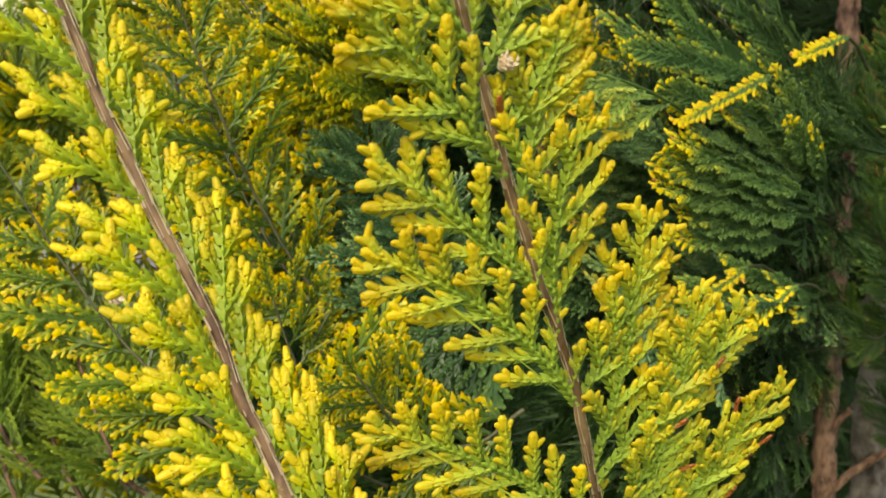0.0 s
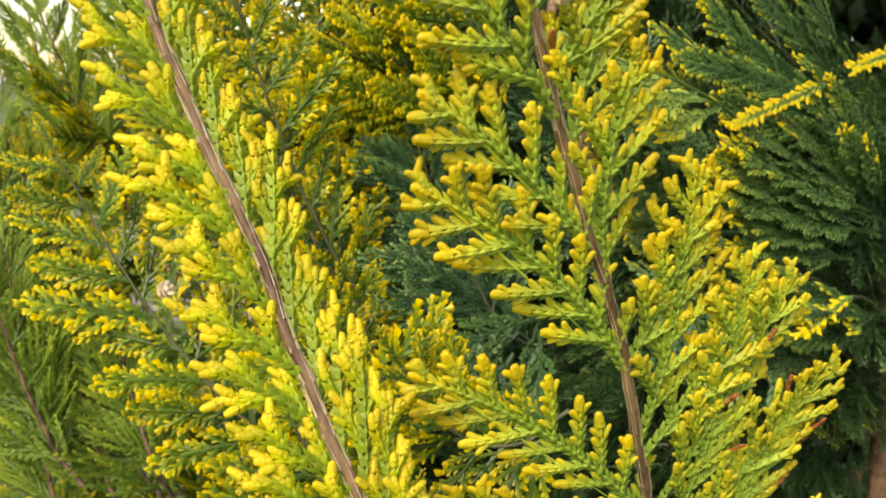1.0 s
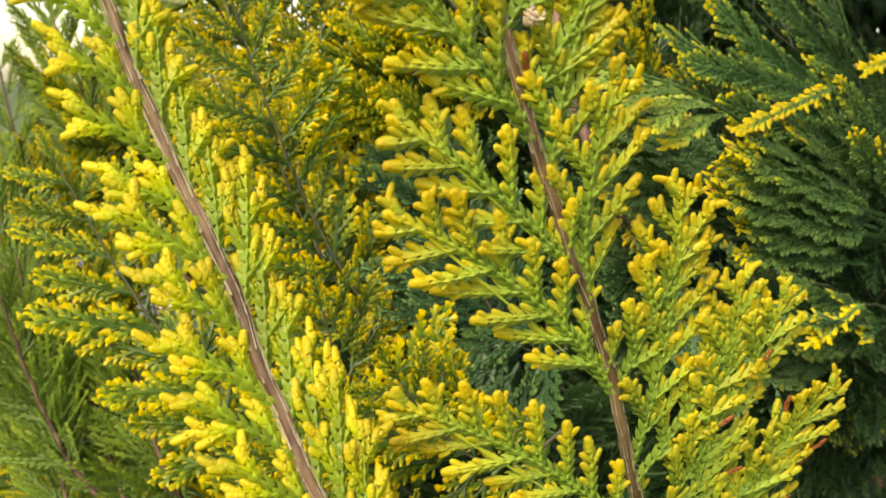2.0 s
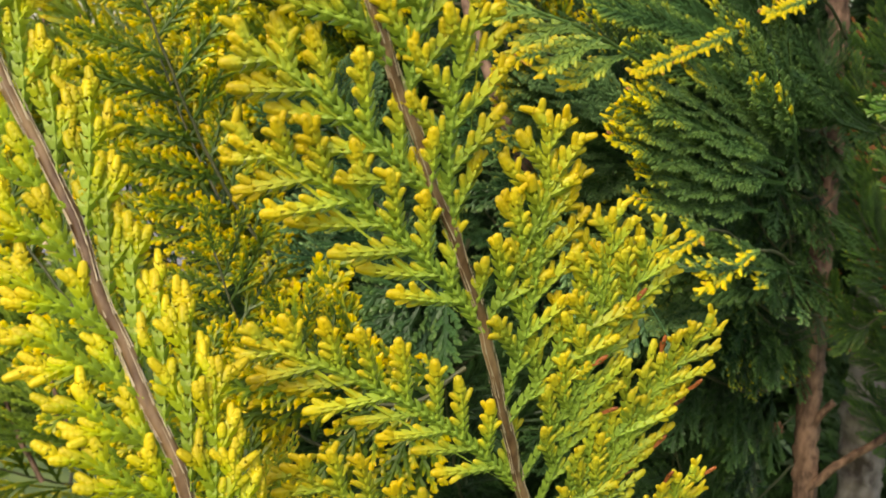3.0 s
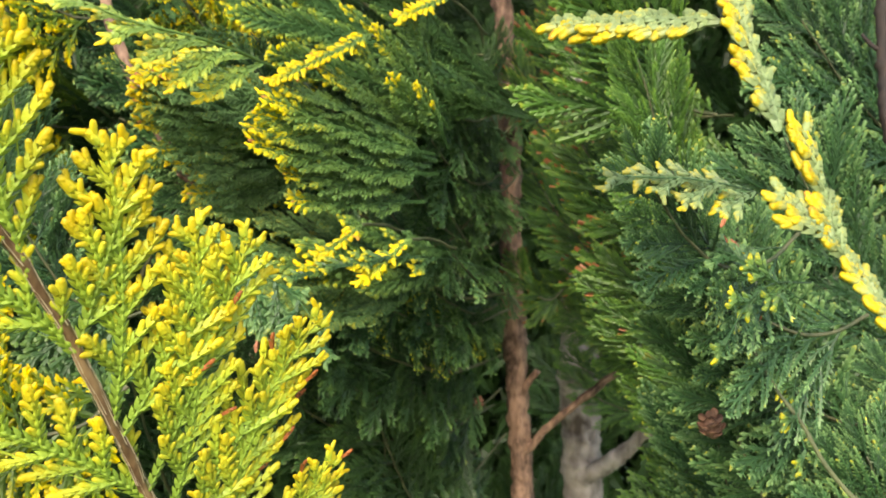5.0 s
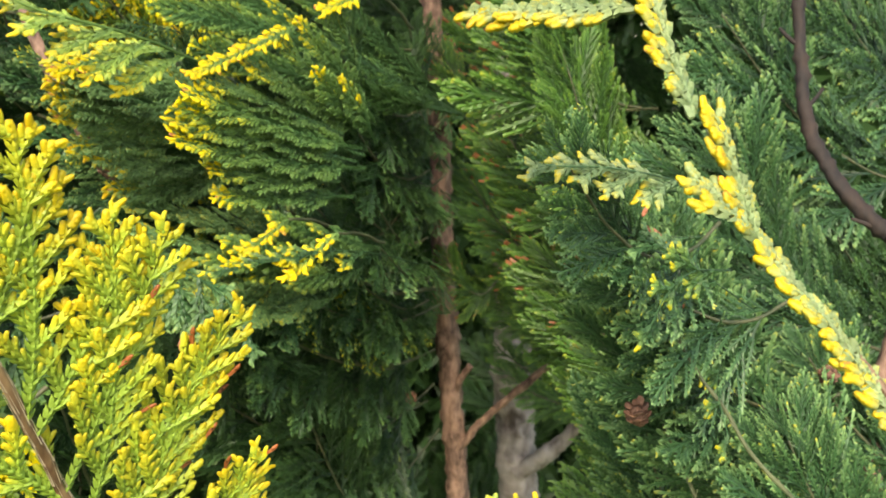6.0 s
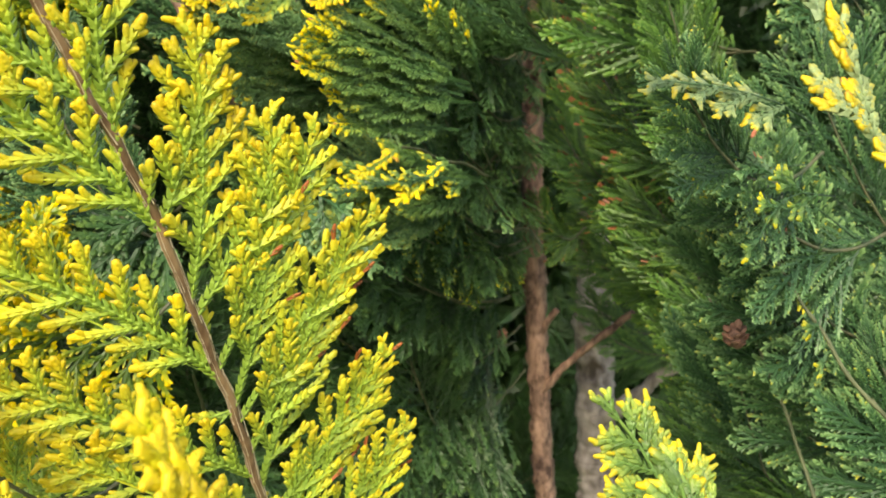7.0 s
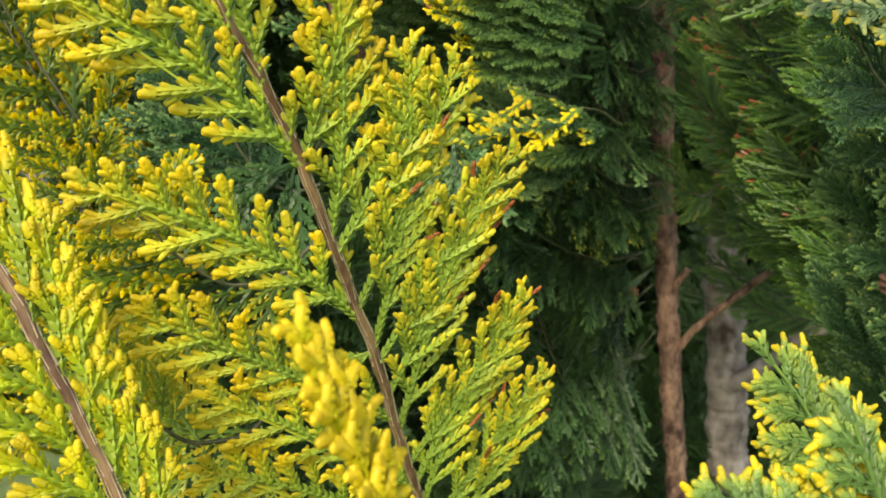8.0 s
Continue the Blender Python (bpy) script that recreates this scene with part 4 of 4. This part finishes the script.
tipped_sprig("dark sprig with bright yellow upper edge", [(0.1811, 0.4232, 1.0846), (0.1556, 0.4008, 1.0954), (0.1302, 0.3776, 1.1022), (0.0937, 0.3609, 1.1012)], (0.2, -0.6, 0.75), [(0.4, 10, 14, 4), (0.5, -14, 22, 4), (0.66, -12, 20, 4), (0.7, 9, 10, 2), (0.82, -10, 15, 4), (0.97, 0, 12, 0)], 0.90)


def edged_sprig(p, q, face=(0.1, -0.75, 0.65)):
    """A short shoot whose one side is a dense row of bright yellow tips."""
    rng = random.Random(int(abs(p[0]) * 1e5))
    p, q, face = np.array(p), np.array(q), np.array(face)
    ob = thing("conifer_branch", tuple(p), "dark green shoot with a bright yellow edge", "branch", "sprigs with coloured tips")
    b = Build()
    stem_tube(b, [p + np.array((0.03, 0.05, -0.015)), p + np.array((0.012, 0.02, -0.004)), p], 0.0008, 0.0006, 6, 0.01, rng)
    part("stem", b.mesh("stem", SHADED_TWIG, tuple(p)), ob)
    way = unit(q - p)
    face = unit(face - way * np.dot(face, way))
    near_spray(ob, tuple(p), p, way, face, np.linalg.norm(q - p), rng.uniform(-12, 12), DARK, rng, w=0.00100, gap=0.0034, reach=0.0055, ages=(0.60, 0.80), tip_age=0.94, fall=0.05, first=0.02, ccw=0.8, cw=1.0, step=0.0034, tip_len=0.0028, angle=38, taper=2.0, uneven=0.4, split=False, tip_curve=1.2)


edged_sprig((0.1269, 0.4050, 1.1871), (0.0856, 0.3720, 1.1689))
edged_sprig((0.1652, 0.4300, 1.2027), (0.1391, 0.4150, 1.1943))
edged_sprig((0.1381, 0.3850, 1.1074), (0.1147, 0.3700, 1.0966))
edged_sprig((0.1192, 0.3900, 1.1135), (0.1020, 0.3750, 1.1029))
edged_sprig((0.1096, 0.3850, 1.0991), (0.0935, 0.3700, 1.1001))
edged_sprig((0.0555, 0.4000, 1.1759), (0.0368, 0.3850, 1.1719))


def cone(label, centre, size, mat, seed):
    """A small cone of overlapping scales round a core."""
    rng = random.Random(seed)
    b = Build()
    c = np.array([[0, 0, -1.0], [0, 0, -0.5], [0, 0, 0.1], [0, 0, 0.6], [0, 0, 0.9]]) * size * 0.5
    rs = np.array([0.35, 0.75, 0.85, 0.55, 0.15]) * size * 0.5
    root = b.rings(c, np.tile([1.0, 0, 0], (5, 1)), np.tile([0, 1.0, 0], (5, 1)), rs, rs, np.zeros(5), 8, False)
    for k in range(16):
        a, h = k * 2.4, -0.7 + 1.4 * k / 16
        off = np.array([math.cos(a), math.sin(a), 0.5 + 0.3 * h])
        d = unit(off)
        p = d * size * 0.30 + np.array([0, 0, h * size * 0.35])
        side = unit(np.cross(d, np.array([0, 0, 1.0])))
        e = b.rings(np.array([p, p + d * size * 0.2, p + d * size * 0.3 + np.array([0, 0, size * 0.05])]), np.tile(side, (3, 1)), np.tile(np.cross(side, d), (3, 1)), np.array([0.16, 0.2, 0.08]) * size, np.array([0.07, 0.08, 0.03]) * size, np.zeros(3), 5, False)
        b.tie(root, e)
    ob = new("seed_cone", b.mesh("seed_cone", mat))
    ob.matrix_world = Matrix.Translation(centre) @ pose(0, 0, 0, rng.uniform(-50, 50), rng.uniform(-50, 50), rng.uniform(0, 360))
    return tagged(ob, label, "cone")


CONE_PALE = bark("pale_cone_scales", (0.35, 0.25, 0.14), (0.70, 0.60, 0.45), 700.0, 0.8, 0.0003)
CONE_BROWN = bark("dry_brown_cone_scales", (0.06, 0.028, 0.016), (0.18, 0.088, 0.05), 500.0, 0.8, 0.0004)
cone("tiny pale beige cone on the golden branch", (0.0105, 0.1842, 1.1953), 0.0034, CONE_PALE, 1)
cone("tiny pale cone among olive foliage", (-0.1274, 0.3830, 1.0976), 0.0062, CONE_PALE, 2)
cone("dry brown opened cone among green foliage", (0.2295, 0.3065, 1.0493), 0.0088, CONE_BROWN, 3)
cone("dry brown cone deep in the foliage", (0.3144, 0.3149, 1.0520), 0.007, CONE_BROWN, 4)
cone("small dry brown cone beside the trunk", (0.2109, 0.5593, 0.9718), 0.007, CONE_BROWN, 5)

# ---- golden and olive branches behind the middle ----
WARM = "golden branches behind the middle"
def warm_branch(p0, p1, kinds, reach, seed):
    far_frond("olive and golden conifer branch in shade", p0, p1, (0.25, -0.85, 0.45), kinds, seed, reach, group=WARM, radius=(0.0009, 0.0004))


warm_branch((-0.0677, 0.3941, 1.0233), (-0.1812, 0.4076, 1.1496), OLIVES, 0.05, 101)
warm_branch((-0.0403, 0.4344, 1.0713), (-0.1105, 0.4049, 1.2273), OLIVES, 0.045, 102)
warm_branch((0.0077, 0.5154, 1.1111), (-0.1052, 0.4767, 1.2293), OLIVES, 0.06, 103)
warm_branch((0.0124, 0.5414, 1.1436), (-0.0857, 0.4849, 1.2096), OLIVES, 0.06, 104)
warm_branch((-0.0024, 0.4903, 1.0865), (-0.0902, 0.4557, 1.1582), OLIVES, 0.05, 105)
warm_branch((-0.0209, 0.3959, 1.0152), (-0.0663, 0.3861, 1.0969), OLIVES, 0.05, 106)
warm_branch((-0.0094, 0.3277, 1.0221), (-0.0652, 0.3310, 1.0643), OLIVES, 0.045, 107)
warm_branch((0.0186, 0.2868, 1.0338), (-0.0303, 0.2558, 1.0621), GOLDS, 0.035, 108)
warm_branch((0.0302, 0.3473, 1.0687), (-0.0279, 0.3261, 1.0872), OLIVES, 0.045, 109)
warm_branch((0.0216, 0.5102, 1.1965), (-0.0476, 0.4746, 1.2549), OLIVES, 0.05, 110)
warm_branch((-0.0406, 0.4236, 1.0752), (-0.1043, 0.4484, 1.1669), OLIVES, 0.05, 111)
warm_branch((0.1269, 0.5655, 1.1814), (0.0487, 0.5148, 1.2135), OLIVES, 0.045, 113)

# ---- dark branches round the trunk ----
DEEP = "dark branches round the trunk"
# mostly DARKS, whose colour holds the deep shade round the trunk
def deep_branch(p0, p1, kinds, reach, seed):
    far_frond("dark green shaded conifer branch", p0, p1, (0.1, -0.8, 0.6), kinds, seed, reach, group=DEEP, first=0.14, radius=(0.0008, 0.0004))


deep_branch((0.2180, 0.5608, 1.0806), (0.0373, 0.4194, 1.1724), DARK_TIPPED, 0.06, 201)
deep_branch((0.2045, 0.5376, 1.0555), (0.0486, 0.4286, 1.1334), BLUES, 0.06, 202)
deep_branch((0.2238, 0.5820, 1.0876), (0.1618, 0.4929, 1.1806), DARKS, 0.06, 203)
deep_branch((0.2374, 0.5983, 0.9889), (0.0960, 0.4342, 1.0759), DARKS, 0.06, 204)
deep_branch((0.2431, 0.6032, 1.0175), (0.0999, 0.4069, 1.1005), DARK_TIPPED, 0.035, 205)
deep_branch((0.2460, 0.6307, 0.9550), (0.0956, 0.5147, 0.9621), DARKS, 0.07, 206)
deep_branch((0.2526, 0.6416, 0.9176), (0.1108, 0.5105, 0.9154), DARKS, 0.07, 207)
deep_branch((0.2464, 0.6478, 0.9372), (0.1641, 0.5790, 1.0013), DARKS, 0.06, 208)
deep_branch((0.1737, 0.5656, 0.9540), (0.0761, 0.5038, 1.0303), DARKS, 0.06, 209)
deep_branch((0.2613, 0.6471, 1.0459), (0.1970, 0.5789, 1.0410), DARKS, 0.035, 218)
deep_branch((0.2520, 0.6267, 1.1319), (0.2157, 0.5829, 1.1750), DARKS, 0.04, 219)
deep_branch((0.2587, 0.6383, 1.0974), (0.2025, 0.5762, 1.1297), DARKS, 0.04, 220)
deep_branch((0.2729, 0.6565, 1.1485), (0.2281, 0.6160, 1.1955), DARKS, 0.035, 221)
deep_branch((0.2495, 0.6729, 1.1449), (0.1556, 0.5534, 1.2056), DARKS, 0.06, 210)
deep_branch((0.2374, 0.6292, 1.1250), (0.1281, 0.5276, 1.1986), DARKS, 0.07, 211)
deep_branch((0.1974, 0.5852, 0.8823), (0.1408, 0.5200, 0.9938), DARKS, 0.06, 212)
deep_branch((0.1368, 0.5446, 1.0972), (0.0300, 0.5350, 1.2049), BLUES, 0.07, 213)
deep_branch((0.1630, 0.5652, 1.0328), (0.0368, 0.5297, 1.0960), BLUES, 0.07, 214)
deep_branch((0.2108, 0.5594, 1.1110), (0.0795, 0.4935, 1.1949), DARKS, 0.06, 216)
deep_branch((0.0313, 0.4278, 1.0749), (-0.0168, 0.4224, 1.1270), BLUES, 0.05, 223)
deep_branch((0.0107, 0.4667, 1.1050), (-0.0352, 0.4605, 1.1544), BLUES, 0.05, 224)
deep_branch((0.2354, 0.6300, 0.9751), (0.1423, 0.5600, 1.0310), DARKS, 0.045, 240)
deep_branch((0.2352, 0.6300, 0.9432), (0.1348, 0.5600, 0.9977), BLUES, 0.045, 241)
deep_branch((0.2311, 0.6300, 0.9111), (0.1271, 0.5600, 0.9638), DARKS, 0.045, 242)
deep_branch((0.2350, 0.6300, 0.8777), (0.1328, 0.5600, 0.9315), BLUES, 0.045, 243)
deep_branch((0.2422, 0.6400, 1.0033), (0.1663, 0.5800, 1.0554), DARKS, 0.04, 244)
deep_branch((0.2162, 0.6200, 0.8513), (0.1174, 0.5500, 0.9058), DARKS, 0.045, 245)
deep_branch((0.1753, 0.6000, 0.9668), (0.1140, 0.5400, 1.0252), BLUES, 0.045, 246)
deep_branch((0.1664, 0.6000, 0.8912), (0.0991, 0.5400, 0.9607), DARKS, 0.045, 247)
deep_branch((0.2462, 0.6400, 1.0383), (0.1785, 0.5700, 1.0869), DARKS, 0.04, 248)
deep_branch((0.2386, 0.6400, 1.0921), (0.1759, 0.5700, 1.1297), BLUES, 0.04, 249)
deep_branch((0.2493, 0.6500, 1.1394), (0.1855, 0.5800, 1.1804), DARKS, 0.045, 250)
deep_branch((0.1382, 0.5200, 1.0996), (0.0746, 0.4500, 1.1478), BLUES, 0.05, 260)
deep_branch((0.1177, 0.5000, 1.0862), (0.0636, 0.4400, 1.1247), BLUES, 0.05, 261)
deep_branch((0.1451, 0.5200, 1.1348), (0.0835, 0.4600, 1.1741), BLUES, 0.05, 262)
deep_branch((0.1133, 0.5000, 1.1235), (0.0527, 0.4600, 1.1452), BLUES, 0.05, 263)
deep_branch((0.2291, 0.5800, 1.0656), (0.1460, 0.4600, 1.1319), DARKS, 0.05, 270)
deep_branch((0.2310, 0.5800, 1.1068), (0.1519, 0.4600, 1.1629), DARKS, 0.05, 271)
deep_branch((0.2290, 0.5800, 1.0268), (0.1425, 0.4600, 1.0949), DARKS, 0.05, 272)
deep_branch((0.2350, 0.6000, 1.1460), (0.1618, 0.4800, 1.1885), DARKS, 0.05, 273)
deep_branch((0.2046, 0.5400, 1.0903), (0.1335, 0.4500, 1.1206), BLUES, 0.045, 274)
deep_branch((0.2183, 0.5710, 1.1774), (0.0964, 0.5030, 1.2452), DARKS, 0.06, 217)

# ---- fresh and blue green branches on the other side of the trunk ----
FRESH_SIDE = "green branches beside the trunk"
def green_branch(p0, p1, kinds, reach, seed):
    far_frond("fresh green feathery conifer branch", p0, p1, (-0.2, -0.85, 0.45), kinds, seed, reach, group=FRESH_SIDE, spread=30 if kinds is BLUES or kinds is BLUE_PLUMES else 24, radius=(0.0008, 0.0004))


green_branch((0.3192, 0.3175, 0.9755), (0.2405, 0.3257, 1.1025), BLUE_PLUMES, 0.07, 301)
green_branch((0.3087, 0.3971, 0.9391), (0.2808, 0.4000, 1.0113), BLUE_PLUMES, 0.06, 302)
green_branch((0.3902, 0.4818, 0.9438), (0.2953, 0.5308, 1.0433), FRESHES, 0.055, 303)
green_branch((0.3691, 0.5011, 1.0028), (0.2944, 0.5750, 1.1434), FRESH_DRY, 0.06, 304)
green_branch((0.3036, 0.4078, 1.0733), (0.2496, 0.4248, 1.1756), FRESHES, 0.05, 305)
green_branch((0.2572, 0.3032, 1.1174), (0.1782, 0.2581, 1.1494), BLUES, 0.04, 306)
green_branch((0.2899, 0.3080, 1.0851), (0.2105, 0.2967, 1.1249), BLUE_PLUMES, 0.05, 307)
green_branch((0.3331, 0.3281, 1.0390), (0.2358, 0.3031, 1.0905), BLUE_PLUMES, 0.06, 308)
green_branch((0.3842, 0.3567, 1.0408), (0.2874, 0.3648, 1.1447), BLUE_PLUMES, 0.07, 309)
green_branch((0.4342, 0.4011, 1.1102), (0.3197, 0.4090, 1.1918), BLUES, 0.07, 310)
green_branch((0.3975, 0.3319, 0.9944), (0.3207, 0.3347, 1.0529), BLUE_PLUMES, 0.06, 311)
green_branch((0.3445, 0.2882, 0.9712), (0.2861, 0.2979, 1.0357), BLUE_PLUMES, 0.06, 312)
green_branch((0.3176, 0.3529, 0.9422), (0.2878, 0.4299, 0.9642), FRESHES, 0.06, 313)
green_branch((0.4517, 0.7039, 0.9677), (0.3433, 0.7370, 1.0745), FRESH_DRY, 0.07, 314)
green_branch((0.4188, 0.7193, 0.9951), (0.3243, 0.7493, 1.1052), FRESH_DRY, 0.07, 320)
green_branch((0.3811, 0.4280, 0.9297), (0.2939, 0.4723, 1.0179), FRESHES, 0.06, 321)
green_branch((0.4243, 0.7421, 1.0090), (0.3250, 0.7511, 1.1139), FRESH_DRY, 0.06, 322)
green_branch((0.4147, 0.6883, 0.9472), (0.3261, 0.7291, 1.0184), FRESHES, 0.05, 323)
green_branch((0.3852, 0.7104, 1.0086), (0.2973, 0.7095, 1.0841), FRESHES, 0.05, 324)
green_branch((0.4425, 0.7319, 0.8930), (0.3366, 0.7462, 0.9196), FRESHES, 0.035, 325)
green_branch((0.4155, 0.7544, 0.9588), (0.3288, 0.7650, 0.9926), FRESHES, 0.04, 326)
green_branch((0.4336, 0.7575, 0.9011), (0.3400, 0.7699, 0.9346), FRESHES, 0.035, 327)
green_branch((0.3878, 0.7047, 0.9868), (0.3234, 0.7219, 0.9837), FRESHES, 0.03, 328)
green_branch((0.3052, 0.6563, 1.1400), (0.2585, 0.6461, 1.1784), FRESH_DRY, 0.03, 329)
green_branch((0.2956, 0.6424, 1.0204), (0.2575, 0.6371, 1.0440), FRESH_DRY, 0.025, 330)
green_branch((0.3257, 0.4000, 1.0119), (0.2788, 0.5000, 1.0700), FRESHES, 0.055, 340)
green_branch((0.3113, 0.4200, 1.0478), (0.2704, 0.5400, 1.1035), FRESH_DRY, 0.055, 341)
green_branch((0.2990, 0.4400, 1.0903), (0.2638, 0.5600, 1.1449), FRESH_DRY, 0.05, 342)
green_branch((0.3271, 0.4200, 1.1108), (0.2716, 0.5000, 1.1763), FRESHES, 0.06, 343)
green_branch((0.3171, 0.4600, 1.1471), (0.2743, 0.5500, 1.2051), FRESH_DRY, 0.055, 344)
green_branch((0.3101, 0.4800, 1.0588), (0.2810, 0.6000, 1.0711), FRESH_DRY, 0.04, 345)
green_branch((0.3329, 0.3800, 0.9840), (0.2879, 0.4600, 1.0342), FRESHES, 0.055, 346)
green_branch((0.3045, 0.4600, 1.0203), (0.2888, 0.5600, 1.0378), FRESHES, 0.04, 347)
green_branch((0.4256, 0.7375, 1.0839), (0.3281, 0.7719, 1.2093), FRESH_DRY, 0.07, 315)
green_branch((0.3103, 0.4652, 1.1471), (0.2589, 0.4548, 1.2252), FRESHES, 0.08, 316)
green_branch((0.4865, 0.4491, 1.1514), (0.3868, 0.4398, 1.2224), BLUES, 0.07, 317)
green_branch((0.4906, 0.4167, 1.0141), (0.3847, 0.4108, 1.0922), DARKS, 0.07, 318)


# ---- the hedge's depth ----
def fill(label, group, meshes, count, lo, hi, way, seed, length=(0.16, 0.26), reach=0.08, pairs=8, nrm=(0, -0.85, 0.5)):
    rng = random.Random(seed)
    for k in range(count):
        p = np.array([rng.uniform(a, c) for a, c in zip(lo, hi)])
        d = unit(np.array(way) + np.array([rng.gauss(0, 0.35) for _ in range(3)]))
        far_frond(label, p, p + d * rng.uniform(*length), np.array(nrm) + np.array([rng.gauss(0, 0.25) for _ in range(3)]), meshes, seed * 1000 + k, reach, pairs, group=group, roll=35)


HEDGE = "branches deep in the hedge"


def thicket(seed, count):
    """The body of the hedge: a thicket of small flat shoots, too deep to pick apart, coloured dark for the depth's
    shade, with an uneven face that leans out towards the unseen top to shade what lies below.
    """
    rng = np.random.default_rng(seed)
    p = rng.uniform((-0.08, 0.5, 0.0), (1.8, 1.75, 2.7), (count * 3, 3))
    # overhang above 1.5 m, out of view, added to shade the branches below
    rise = np.clip((p[:, 2] - 1.5) / 0.4, 0, 1)
    face = 1.2 - 0.6 * rise * rise * (3 - 2 * rise) + 0.05 * np.sin(p[:, 0] * 9 + 2 * p[:, 2]) * np.sin(p[:, 2] * 7)
    back = 1.62 + 0.08 * np.sin(p[:, 0] * 5 + 1) * np.cos(p[:, 2] * 4)
    top = 2.45 + 0.12 * np.sin(p[:, 0] * 6) - 1.2 * np.maximum(0, np.abs(p[:, 1] - 1.15) - 0.25) ** 2 * 4 - 0.9 * np.maximum(0, p[:, 0] - 1.4)
    p = p[(p[:, 1] > face) & (p[:, 1] < back) & (p[:, 2] < top)][:count]
    count = len(p)
    d = rng.normal((0, -0.25, 0.7), 0.5, (count, 3))
    d /= np.linalg.norm(d, axis=1)[:, None]
    s = np.cross(d, rng.normal((0, 1, 0), 0.4, (count, 3)))
    s /= np.linalg.norm(s, axis=1)[:, None]
    n = np.cross(s, d)
    long, wide = rng.uniform(0.03, 0.07, (count, 1)), rng.uniform(0.006, 0.012, (count, 1))
    v = np.stack([p, p + d * long * 0.6 + s * wide, p + d * long, p + d * long * 0.6 - s * wide, p + d * long * 0.5 + n * wide * 0.6], 1).reshape(-1, 3)
    f = [[5 * i + a for a in q] for i in range(count) for q in ((0, 1, 4), (1, 2, 4), (2, 3, 4), (3, 0, 4))]
    me = bpy.data.meshes.new("hedge_thicket")
    me.from_pydata(v.tolist(), [], f)
    at = me.attributes.new("age", "FLOAT", "POINT")
    at.data.foreach_set("value", np.tile([0.05, 0.3, 0.55, 0.3, 0.35], count).astype(np.float32))
    # the dark green also stands for the shade this deep
    me.materials.append(DARK)
    return tagged(new("hedge_thicket", me), "dense thicket in the hedge's depth, coloured dark for shade, with an unseen added overhang", "foliage", kind="stuff")


thicket(51, 110000)
fill("dark green conifer branch deep in the hedge", HEDGE, LOW, 46, (-0.12, 0.98, 0.45), (1.0, 1.2, 1.6), (-0.2, -0.5, 0.6), 41, reach=0.11, pairs=7)
fill("dark green conifer branch low in the hedge", HEDGE, LOW, 30, (-0.03, 0.6, 0.45), (0.20, 0.8, 0.95), (-0.2, -0.4, 0.6), 42, reach=0.085)
fill("dark green conifer branch behind the golden ones", HEDGE, LOW, 34, (-0.02, 0.60, 0.85), (0.12, 0.78, 1.25), (-0.5, -0.4, 0.3), 45, reach=0.08)
fill("dark green conifer branch high in the hedge", HEDGE, LOW, 28, (0.0, 0.82, 1.15), (0.9, 1.0, 1.6), (-0.3, -0.5, 0.3), 46, reach=0.09)
fill("olive green conifer branch farther along the hedge", "branches farther along the hedge", LOW_OLIVE, 16, (-0.36, 0.62, 0.75), (-0.06, 0.95, 1.2), (-0.3, -0.3, 0.8), 43, reach=0.09)
for p0, p1, seed in (((-0.2224, 0.7221, 1.0267), (-0.3259, 0.7166, 1.2263), 401), ((-0.2736, 0.7567, 0.9363), (-0.3703, 0.7609, 1.1313), 402), ((-0.2127, 0.6515, 0.8905), (-0.2928, 0.6522, 1.0561), 403), ((-0.2012, 0.7849, 1.1015), (-0.2985, 0.7847, 1.2666), 404), ((-0.2133, 0.5104, 0.9623), (-0.2551, 0.4949, 1.0748), 405), ((-0.2412, 0.5518, 0.9095), (-0.2758, 0.5557, 1.0825), 406), ((-0.1982, 0.5366, 0.9293), (-0.2342, 0.5345, 1.0623), 407), ((-0.2734, 0.5812, 0.9814), (-0.3079, 0.5827, 1.1377), 408), ((-0.1666, 0.5397, 0.9400), (-0.2021, 0.5325, 1.0389), 409), ((-0.3293, 0.8210, 1.0459), (-0.3910, 0.8209, 1.2684), 401.5), ((-0.3651, 0.8128, 1.0026), (-0.4204, 0.8113, 1.2133), 402.5), ((-0.2755, 0.8330, 1.1085), (-0.3371, 0.8259, 1.2839), 403.5)):
    far_frond("light green feathery branch, paled as if sky lit, on a thin brown stem", p0, p1, (0.2, -0.9, 0.3), LOW_FRESH if seed < 405 else LIGHTS, seed, 0.06, 9, radius=(0.0015, 0.0007), wood=TRUNK, group="branches farther along the hedge", spread=30)
fill("light green feathery conifer branch farther along the hedge, paled as if sky lit", "branches farther along the hedge", LOW_FRESH, 24, (-0.85, 0.8, 0.55), (-0.2, 1.2, 0.98), (-0.15, -0.1, 0.9), 44, reach=0.09)
fill("dark green conifer branch deep beside the trunk", HEDGE, LOW, 26, (-0.05, 0.78, 0.72), (0.22, 0.95, 1.35), (-0.3, -0.3, 0.5), 47, length=(0.14, 0.2), reach=0.08)
# out of view above, added to keep sky light off the trunk
fill("unseen dark green conifer branch added overhead to shade the trunk", HEDGE, LOW, 34, (0.08, 0.55, 1.30), (0.55, 0.95, 1.75), (-0.3, -0.5, 0.25), 48, length=(0.16, 0.26), reach=0.09)
